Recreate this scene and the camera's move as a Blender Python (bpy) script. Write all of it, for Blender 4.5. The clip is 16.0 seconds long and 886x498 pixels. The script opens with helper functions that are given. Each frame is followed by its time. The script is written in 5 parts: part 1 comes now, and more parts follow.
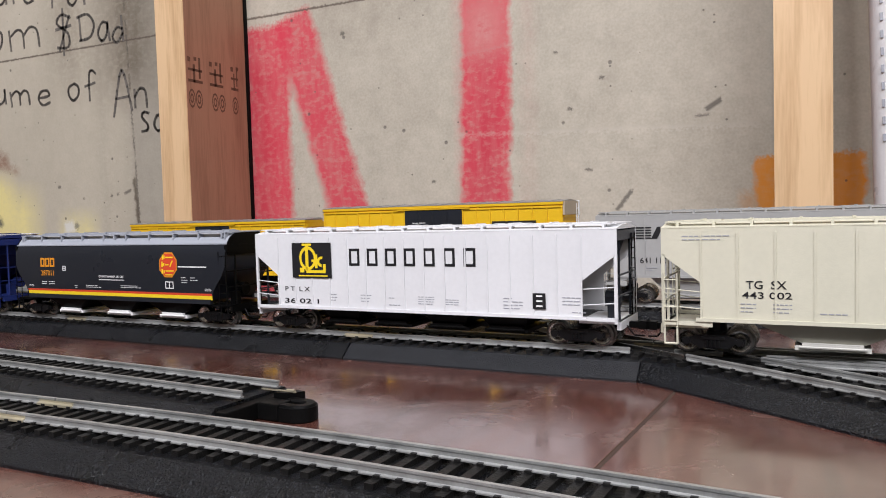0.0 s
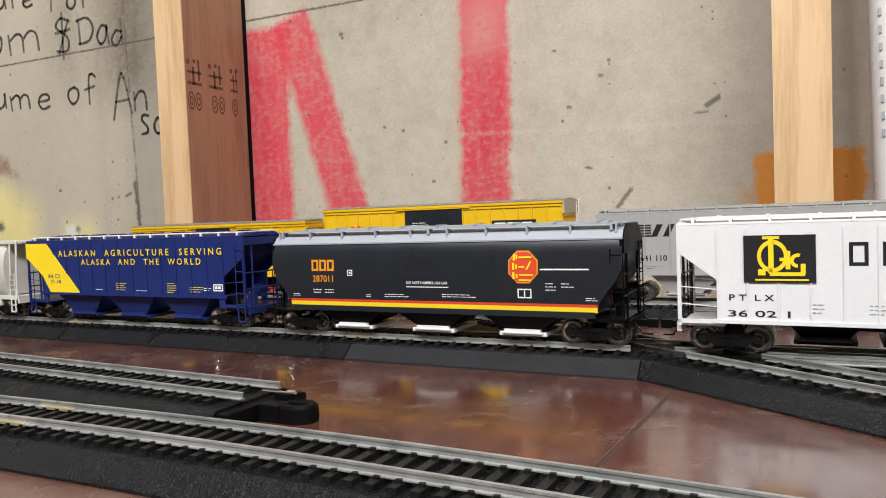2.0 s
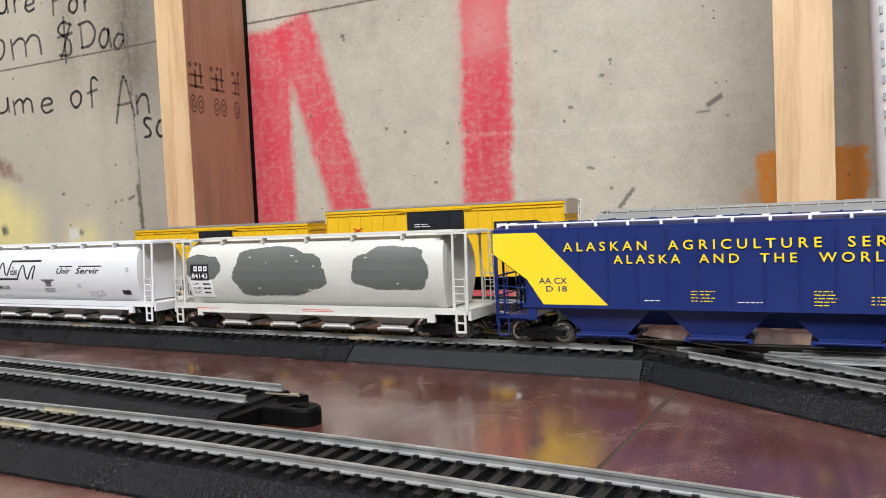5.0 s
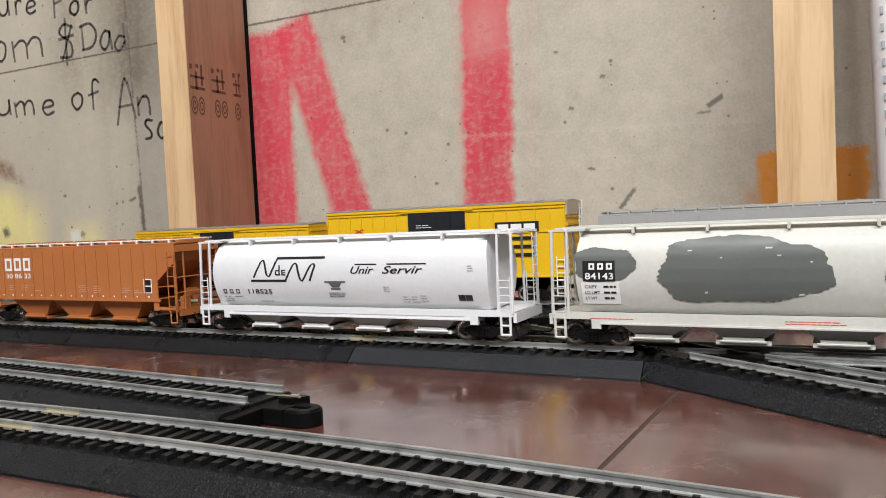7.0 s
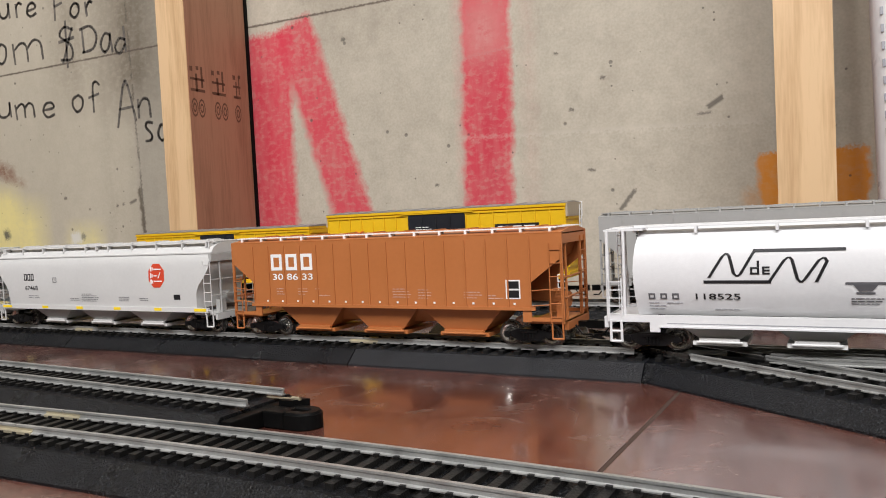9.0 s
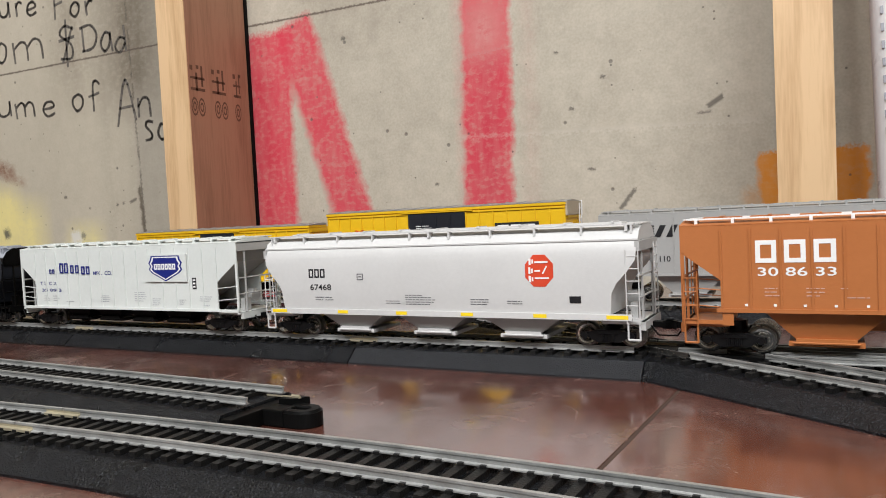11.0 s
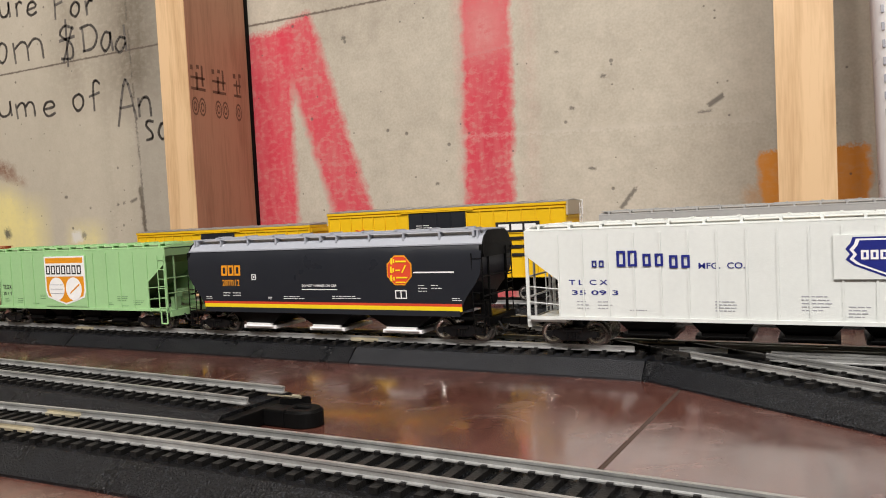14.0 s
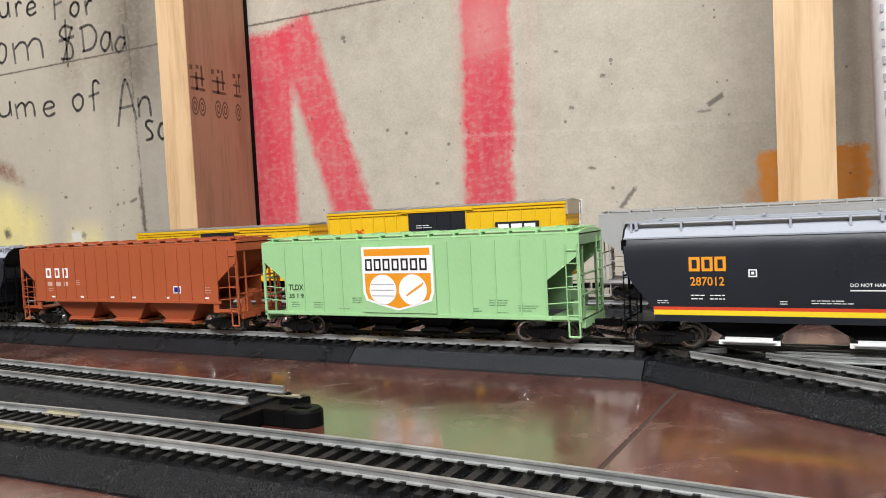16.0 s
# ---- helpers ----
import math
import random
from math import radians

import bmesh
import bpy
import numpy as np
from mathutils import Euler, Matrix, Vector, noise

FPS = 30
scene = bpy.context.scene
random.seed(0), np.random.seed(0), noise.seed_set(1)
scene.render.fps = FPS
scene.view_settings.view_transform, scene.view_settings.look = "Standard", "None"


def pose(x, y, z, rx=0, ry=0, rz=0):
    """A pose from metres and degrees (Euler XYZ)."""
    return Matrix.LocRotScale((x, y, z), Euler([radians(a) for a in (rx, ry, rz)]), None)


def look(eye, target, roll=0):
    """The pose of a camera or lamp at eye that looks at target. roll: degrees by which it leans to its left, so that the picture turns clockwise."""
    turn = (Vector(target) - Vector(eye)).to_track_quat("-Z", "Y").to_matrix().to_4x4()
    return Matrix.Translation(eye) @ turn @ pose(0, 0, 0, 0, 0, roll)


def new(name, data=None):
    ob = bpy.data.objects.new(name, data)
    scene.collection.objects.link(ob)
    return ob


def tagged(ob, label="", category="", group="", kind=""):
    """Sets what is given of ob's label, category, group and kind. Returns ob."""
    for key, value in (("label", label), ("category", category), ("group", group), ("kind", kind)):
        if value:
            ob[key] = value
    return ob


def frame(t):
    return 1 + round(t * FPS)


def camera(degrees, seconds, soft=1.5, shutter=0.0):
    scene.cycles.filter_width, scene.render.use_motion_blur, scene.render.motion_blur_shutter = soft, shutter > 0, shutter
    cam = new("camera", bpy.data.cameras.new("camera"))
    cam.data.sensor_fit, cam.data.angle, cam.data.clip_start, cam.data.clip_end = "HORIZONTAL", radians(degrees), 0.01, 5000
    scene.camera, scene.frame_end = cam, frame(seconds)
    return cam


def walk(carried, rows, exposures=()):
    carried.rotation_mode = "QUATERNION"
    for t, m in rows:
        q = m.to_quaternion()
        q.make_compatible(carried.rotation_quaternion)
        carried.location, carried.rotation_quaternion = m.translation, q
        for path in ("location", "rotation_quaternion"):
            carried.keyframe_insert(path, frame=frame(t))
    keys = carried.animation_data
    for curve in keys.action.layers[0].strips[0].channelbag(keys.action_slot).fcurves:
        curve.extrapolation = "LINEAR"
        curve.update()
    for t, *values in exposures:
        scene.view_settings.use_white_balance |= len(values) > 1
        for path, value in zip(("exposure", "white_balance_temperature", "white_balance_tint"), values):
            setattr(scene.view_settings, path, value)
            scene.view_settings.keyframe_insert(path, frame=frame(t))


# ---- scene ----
# ---------------------------------------------------------------- camera
PATH = [
    (0, -0.0018, 0.0003, 0.0709, 87.265, 1.659, 24.818),
    (0.5, -0.0016, 0.0002, 0.0710, 87.247, 1.801, 24.811),
    (1, -0.0013, 0.0002, 0.0710, 87.239, 1.954, 24.833),
    (1.5, -0.0010, 0.0003, 0.0711, 87.233, 2.109, 24.873),
    (2, -0.0008, 0.0004, 0.0711, 87.222, 2.242, 24.918),
    (2.5, -0.0008, 0.0005, 0.0711, 87.212, 2.352, 24.967),
    (3, -0.0007, 0.0006, 0.0711, 87.219, 2.437, 25.016),
    (3.5, -0.0005, 0.0006, 0.0712, 87.231, 2.503, 25.067),
    (4, -0.0003, 0.0006, 0.0715, 87.230, 2.565, 25.104),
    (5.2, -0.0001, 0.0003, 0.0716, 87.278, 2.625, 25.141),
    (6.5, 0.0001, 0.0001, 0.0716, 87.332, 2.687, 25.184),
    (7, 0.0001, 0.0001, 0.0716, 87.359, 2.724, 25.216),
    (7.5, 0.0002, 0.0002, 0.0715, 87.395, 2.772, 25.245),
    (8, 0.0003, 0.0003, 0.0716, 87.433, 2.813, 25.259),
    (8.5, 0.0004, 0.0004, 0.0718, 87.452, 2.842, 25.267),
    (9, 0.0003, 0.0004, 0.0719, 87.458, 2.861, 25.270),
    (10.2, 0.0003, 0.0003, 0.0716, 87.437, 2.849, 25.271),
    (11.5, 0.0004, 0.0003, 0.0714, 87.412, 2.839, 25.274),
    (12.5, 0.0004, 0.0005, 0.0715, 87.387, 2.875, 25.295),
    (13.5, 0.0003, 0.0003, 0.0716, 87.376, 2.884, 25.295),
    (14.5, 0.0004, 0.0004, 0.0715, 87.371, 2.910, 25.330),
    (15.2, 0.0005, 0.0006, 0.0713, 87.374, 2.924, 25.344),
    (16, 0.0005, 0.0003, 0.0716, 87.349, 2.936, 25.302),
]
cam = camera(62.19, 16.0, soft=1.0)
walk(cam, [(t, pose(*p)) for t, *p in PATH], exposures=[
    (0, -0.15, 6300, 14), (1, -0.09, 6500, 12), (2.0, 0.0, 6620, 9), (2.8, 0.06, 6280, 7), (3.3, 0.09, 6230, 7), (4.2, 0.07, 6200, 8), (6.3, -0.07, 6480, 9), (7, -0.12, 6490, 9), (8.5, -0.18, 6640, 11),
    (11.3, -0.12, 6500, 9), (12.5, -0.12, 6900, 12), (13, -0.12, 6900, 12), (14.2, -0.09, 6950, 12), (15.0, 0.05, 6640, 11), (16, 0.11, 6400, 9)])

# ---------------------------------------------------------------- light
world = bpy.data.worlds.new("basement_air")
scene.world = world
world.use_nodes = True
world.node_tree.nodes["Background"].inputs[0].default_value = (1.0, 0.95, 0.88, 1)
world.node_tree.nodes["Background"].inputs[1].default_value = 0.02


def area(name, eye, target, sx, sy, watts, colour):
    data = bpy.data.lights.new(name, "AREA")
    data.shape, data.size, data.size_y, data.energy, data.color = "RECTANGLE", sx, sy, watts, colour
    ob = new(name, data)
    ob.matrix_world = look(eye, target)
    return ob


# two shop lights under the joists, in front of the layout
area("ceiling_lamp", (-0.48, -0.90, 1.55), (-0.2, 0.45, 0.05), 1.2, 0.3, 37, (0.965, 0.965, 0.985))
area("far_ceiling_lamp", (0.85, -0.95, 1.55), (0.15, 0.45, 0.05), 1.2, 0.3, 45, (0.965, 0.965, 0.985))


# ---------------------------------------------------------------- materials
def node(nt, kind, **kw):
    n = nt.nodes.new(kind)
    for k, v in kw.items():
        if k == "op":
            n.operation = v
        elif k == "ins":
            for i, x in v.items():
                n.inputs[i].default_value = x
    return n


def surface(name, base, rough=0.5, metal=0.0, var=0.12, scale=60.0, fine=600.0, bump=0.0, bumpscale=900.0,
            rvar=0.1, coat=0.0, island=0.0, spec=0.5, specks=None):
    """Two scales of colour variation, varied gloss and a fine relief."""
    m = bpy.data.materials.new(name)
    m.use_nodes = True
    nt = m.node_tree
    bs = nt.nodes["Principled BSDF"]
    bs.inputs["Metallic"].default_value = metal
    bs.inputs["Coat Weight"].default_value = coat
    bs.inputs["Specular IOR Level"].default_value = spec
    co = node(nt, "ShaderNodeTexCoord")
    n1 = node(nt, "ShaderNodeTexNoise", ins={"Scale": scale, "Detail": 4.0})
    n2 = node(nt, "ShaderNodeTexNoise", ins={"Scale": fine, "Detail": 2.0})
    for n in (n1, n2):
        nt.links.new(co.outputs["Object"], n.inputs["Vector"])
    mix = node(nt, "ShaderNodeMath", op="MULTIPLY_ADD", ins={1: 0.65, 2: 0.0})
    nt.links.new(n1.outputs["Fac"], mix.inputs[0])
    add = node(nt, "ShaderNodeMath", op="MULTIPLY_ADD", ins={1: 0.35})
    nt.links.new(n2.outputs["Fac"], add.inputs[0])
    nt.links.new(mix.outputs[0], add.inputs[2])
    val = node(nt, "ShaderNodeMapRange", ins={1: 0.3, 2: 0.7, 3: 1.0 - var, 4: 1.0 + var})
    nt.links.new(add.outputs[0], val.inputs[0])
    sc = node(nt, "ShaderNodeVectorMath", op="SCALE")
    sc.inputs[0].default_value = base[:3]
    nt.links.new(val.outputs[0], sc.inputs["Scale"])
    out = sc.outputs[0]
    # pale specks: the grain's specular glints are painted into the base colour
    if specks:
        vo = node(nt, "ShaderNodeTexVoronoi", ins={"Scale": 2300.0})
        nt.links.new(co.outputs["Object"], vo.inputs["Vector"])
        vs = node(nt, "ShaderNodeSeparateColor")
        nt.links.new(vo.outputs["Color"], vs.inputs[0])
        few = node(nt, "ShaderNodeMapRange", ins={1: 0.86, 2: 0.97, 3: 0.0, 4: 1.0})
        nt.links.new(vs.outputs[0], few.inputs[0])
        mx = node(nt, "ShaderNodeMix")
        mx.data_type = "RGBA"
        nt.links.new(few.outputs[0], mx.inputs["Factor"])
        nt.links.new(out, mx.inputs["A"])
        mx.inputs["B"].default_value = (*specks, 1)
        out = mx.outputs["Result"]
    if island:
        info = node(nt, "ShaderNodeObjectInfo")
        iv = node(nt, "ShaderNodeMapRange", ins={3: 1.0 - island, 4: 1.0 + island})
        nt.links.new(info.outputs["Random"], iv.inputs[0])
        sc2 = node(nt, "ShaderNodeVectorMath", op="SCALE")
        nt.links.new(out, sc2.inputs[0])
        nt.links.new(iv.outputs[0], sc2.inputs["Scale"])
        out = sc2.outputs[0]
    nt.links.new(out, bs.inputs["Base Color"])
    rr = node(nt, "ShaderNodeMapRange", ins={1: 0.3, 2: 0.7, 3: max(0.02, rough - rvar), 4: min(1.0, rough + rvar)})
    nt.links.new(n1.outputs["Fac"], rr.inputs[0])
    nt.links.new(rr.outputs[0], bs.inputs["Roughness"])
    if bump:
        n3 = node(nt, "ShaderNodeTexNoise", ins={"Scale": bumpscale, "Detail": 3.0})
        nt.links.new(co.outputs["Object"], n3.inputs["Vector"])
        b = node(nt, "ShaderNodeBump", ins={"Strength": bump, "Distance": 0.0008})
        nt.links.new(n3.outputs["Fac"], b.inputs["Height"])
        nt.links.new(b.outputs[0], bs.inputs["Normal"])
    return m


def paint(name, base, rough=0.42, var=0.05, spec=0.4):
    return surface(name, base, rough, var=var, spec=spec, scale=35, fine=500, bump=0.06, bumpscale=1500, rvar=0.08)


WHITE = paint("white_car_paint", (0.69, 0.695, 0.705))
CREAM = paint("cream_car_paint", (0.60, 0.58, 0.46))
OFFWHITE = paint("off_white_car_paint", (0.57, 0.562, 0.515), var=0.09)
SATIN = paint("light_grey_white_car_paint", (0.56, 0.56, 0.55))
STALEW = paint("cool_white_car_paint", (0.63, 0.66, 0.635))
NAVY = paint("navy_car_paint", (0.012, 0.024, 0.125), spec=0.3)
BLACK = paint("black_car_paint", (0.016, 0.018, 0.023), 0.34, spec=0.3)
ROOFG = paint("pale_grey_roof_paint", (0.33, 0.35, 0.39))
ORANGE = paint("orange_brown_car_paint", (0.42, 0.145, 0.045))
RED = paint("oxide_red_car_paint", (0.36, 0.085, 0.032))
GREEN = paint("pale_green_car_paint", (0.30, 0.52, 0.25))
GREY = paint("grey_car_paint", (0.34, 0.34, 0.33))
PATCH = paint("dark_grey_patch_paint", (0.115, 0.125, 0.115))
YELLOW = paint("yellow_car_paint", (0.72, 0.44, 0.012))
YMARK = paint("yellow_marking", (0.85, 0.62, 0.02))
OMARK = paint("orange_marking", (0.70, 0.27, 0.015))
RMARK = paint("red_marking", (0.60, 0.060, 0.024))
BMARK = paint("blue_marking", (0.012, 0.02, 0.18))
KMARK = paint("black_marking", (0.014, 0.014, 0.016))
WMARK = paint("white_marking", (0.80, 0.80, 0.79))
GMARK = paint("faint_grey_marking", (0.33, 0.34, 0.37))
UNDER = surface("black_underframe_plastic", (0.004, 0.004, 0.004), 0.4, bump=0.1, spec=0.08)
TRUCK = surface("black_truck_plastic", (0.005, 0.005, 0.0055), 0.33, bump=0.12, spec=0.3)
TREAD = surface("dark_wheel_rim", (0.20, 0.195, 0.185), 0.23, metal=0.9)
RAIL = surface("nickel_silver_rail", (0.385, 0.39, 0.38), 0.46, metal=0.6, var=0.22, scale=120, fine=1500, rvar=0.12)
BRASS = surface("brass_rail_joiner", (0.52, 0.47, 0.34), 0.42, metal=0.6)
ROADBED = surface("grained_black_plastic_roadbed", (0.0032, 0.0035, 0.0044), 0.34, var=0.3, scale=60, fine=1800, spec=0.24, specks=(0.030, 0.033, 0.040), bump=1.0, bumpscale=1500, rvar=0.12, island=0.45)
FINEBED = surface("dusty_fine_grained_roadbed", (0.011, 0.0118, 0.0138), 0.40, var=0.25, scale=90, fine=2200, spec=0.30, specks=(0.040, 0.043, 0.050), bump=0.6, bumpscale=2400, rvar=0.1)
TIE = surface("dark_grey_plastic_tie", (0.011, 0.0106, 0.0102), 0.42, spec=0.26, var=0.25, scale=400, bump=0.35, bumpscale=1600, island=0.25)
WHEELFACE = surface("shiny_wheel_face", (0.88, 0.86, 0.81), 0.21, metal=0.95, rvar=0.05)
DUST = surface("dusty_dark_seam_filler", (0.045, 0.026, 0.018), 0.8)
PVC = surface("white_pipe_plastic", (0.72, 0.72, 0.72), 0.35, var=0.04)
PENCIL = surface("black_marker_ink", (0.125, 0.11, 0.095), 0.85, var=0.55, scale=90, fine=300)
STAMP = surface("dark_brown_stamp_ink", (0.115, 0.050, 0.028), 0.8)
BACKWALL = surface("plain_basement_wall", (0.55, 0.52, 0.47), 0.85, scale=3, fine=60)


def wood(name, light, dark, rough, along, ring=42.0, gloss=0.06, wear=0.0):
    """Long grain along the axis number `along`, pores, and gloss that varies."""
    m = bpy.data.materials.new(name)
    m.use_nodes = True
    nt = m.node_tree
    bs = nt.nodes["Principled BSDF"]
    co = node(nt, "ShaderNodeTexCoord")
    mp = node(nt, "ShaderNodeMapping")
    s = [1.0, 1.0, 1.0]
    s[along] = 0.07
    mp.inputs["Scale"].default_value = s
    nt.links.new(co.outputs["Object"], mp.inputs["Vector"])
    a = node(nt, "ShaderNodeTexNoise", ins={"Scale": ring, "Detail": 5.0, "Distortion": 0.8})
    b = node(nt, "ShaderNodeTexNoise", ins={"Scale": ring * 9, "Detail": 3.0})
    c = node(nt, "ShaderNodeTexNoise", ins={"Scale": 7.0, "Detail": 5.0})
    nt.links.new(mp.outputs[0], a.inputs["Vector"])
    nt.links.new(mp.outputs[0], b.inputs["Vector"])
    nt.links.new(co.outputs["Object"], c.inputs["Vector"])
    mx = node(nt, "ShaderNodeMath", op="MULTIPLY_ADD", ins={1: 0.45})
    mx.inputs[1].default_value = 0.62 if wear else 0.45
    nt.links.new(b.outputs["Fac"], mx.inputs[0])
    nt.links.new(a.outputs["Fac"], mx.inputs[2])
    mx2 = node(nt, "ShaderNodeMath", op="MULTIPLY_ADD", ins={1: 0.45})
    nt.links.new(c.outputs["Fac"], mx2.inputs[0])
    nt.links.new(mx.outputs[0], mx2.inputs[2])
    rmp = node(nt, "ShaderNodeValToRGB")
    rmp.color_ramp.elements[0].position, rmp.color_ramp.elements[0].color = 0.55 if wear else 0.72, (*dark, 1)
    rmp.color_ramp.elements[1].position, rmp.color_ramp.elements[1].color = 1.0, (*light, 1)
    if wear:
        lower = node(nt, "ShaderNodeMath", op="ADD", ins={1: -0.26})
        nt.links.new(mx2.outputs[0], lower.inputs[0])
        nt.links.new(lower.outputs[0], rmp.inputs[0])
    else:
        nt.links.new(mx2.outputs[0], rmp.inputs[0])
    rr = node(nt, "ShaderNodeMapRange", ins={1: 0.3, 2: 0.7, 3: rough - gloss, 4: rough + gloss})
    colour = rmp.outputs[0]
    if wear:
        bs.inputs["Coat Weight"].default_value = 1.0
        bs.inputs["Coat IOR"].default_value = 1.62
        bs.inputs["Coat Roughness"].default_value = 0.12
        sm = node(nt, "ShaderNodeTexNoise", ins={"Scale": 16.0, "Detail": 6.0, "Roughness": 0.65})
        nt.links.new(co.outputs["Object"], sm.inputs["Vector"])
        nt.links.new(sm.outputs["Fac"], rr.inputs[0])
        # dried smears and dust specks dull the polish
        sm2 = node(nt, "ShaderNodeTexNoise", ins={"Scale": 26.0, "Detail": 7.0, "Roughness": 0.6, "Distortion": 1.2})
        nt.links.new(co.outputs["Object"], sm2.inputs["Vector"])
        smear = node(nt, "ShaderNodeMapRange", ins={1: 0.54, 2: 0.76, 3: 0.0, 4: 0.32})
        nt.links.new(sm2.outputs["Fac"], smear.inputs[0])
        dull = node(nt, "ShaderNodeMapRange", ins={1: 0.42, 2: 0.66, 3: 0.11, 4: 0.32})
        nt.links.new(sm2.outputs["Fac"], dull.inputs[0])
        nt.links.new(dull.outputs[0], bs.inputs["Coat Roughness"])
        vo = node(nt, "ShaderNodeTexVoronoi", ins={"Scale": 210.0})
        nt.links.new(co.outputs["Object"], vo.inputs["Vector"])
        vs = node(nt, "ShaderNodeSeparateColor")
        nt.links.new(vo.outputs["Color"], vs.inputs[0])
        near = node(nt, "ShaderNodeMapRange", ins={1: 0.05, 2: 0.09, 3: 1.0, 4: 0.0})
        nt.links.new(vo.outputs["Distance"], near.inputs[0])
        few = node(nt, "ShaderNodeMath", op="GREATER_THAN", ins={1: 0.88})
        nt.links.new(vs.outputs[0], few.inputs[0])
        speck = node(nt, "ShaderNodeMath", op="MULTIPLY")
        nt.links.new(near.outputs[0], speck.inputs[0])
        nt.links.new(few.outputs[0], speck.inputs[1])
        both = node(nt, "ShaderNodeMath", op="MAXIMUM")
        nt.links.new(smear.outputs[0], both.inputs[0])
        nt.links.new(speck.outputs[0], both.inputs[1])
        mx3 = node(nt, "ShaderNodeMix")
        mx3.data_type = "RGBA"
        nt.links.new(both.outputs[0], mx3.inputs["Factor"])
        nt.links.new(colour, mx3.inputs["A"])
        mx3.inputs["B"].default_value = (0.30, 0.21, 0.17, 1)
        colour = mx3.outputs["Result"]
    else:
        nt.links.new(c.outputs["Fac"], rr.inputs[0])
    nt.links.new(colour, bs.inputs["Base Color"])
    nt.links.new(rr.outputs[0], bs.inputs["Roughness"])
    bp = node(nt, "ShaderNodeBump", ins={"Strength": 0.12 if not wear else 0.02, "Distance": 0.0005})
    nt.links.new(b.outputs["Fac"], bp.inputs["Height"])
    nt.links.new(bp.outputs[0], bs.inputs["Normal"])
    return m


TABLE = wood("polished_red_brown_table_wood", (0.138, 0.052, 0.038), (0.060, 0.021, 0.015), 0.22, 1, ring=30, gloss=0.08, wear=1)
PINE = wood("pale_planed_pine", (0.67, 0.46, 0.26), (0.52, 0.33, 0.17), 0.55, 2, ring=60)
# darker than PINE: the shade on the stud's sides is in this colour
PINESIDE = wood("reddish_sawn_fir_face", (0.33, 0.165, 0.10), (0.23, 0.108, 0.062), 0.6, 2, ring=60)


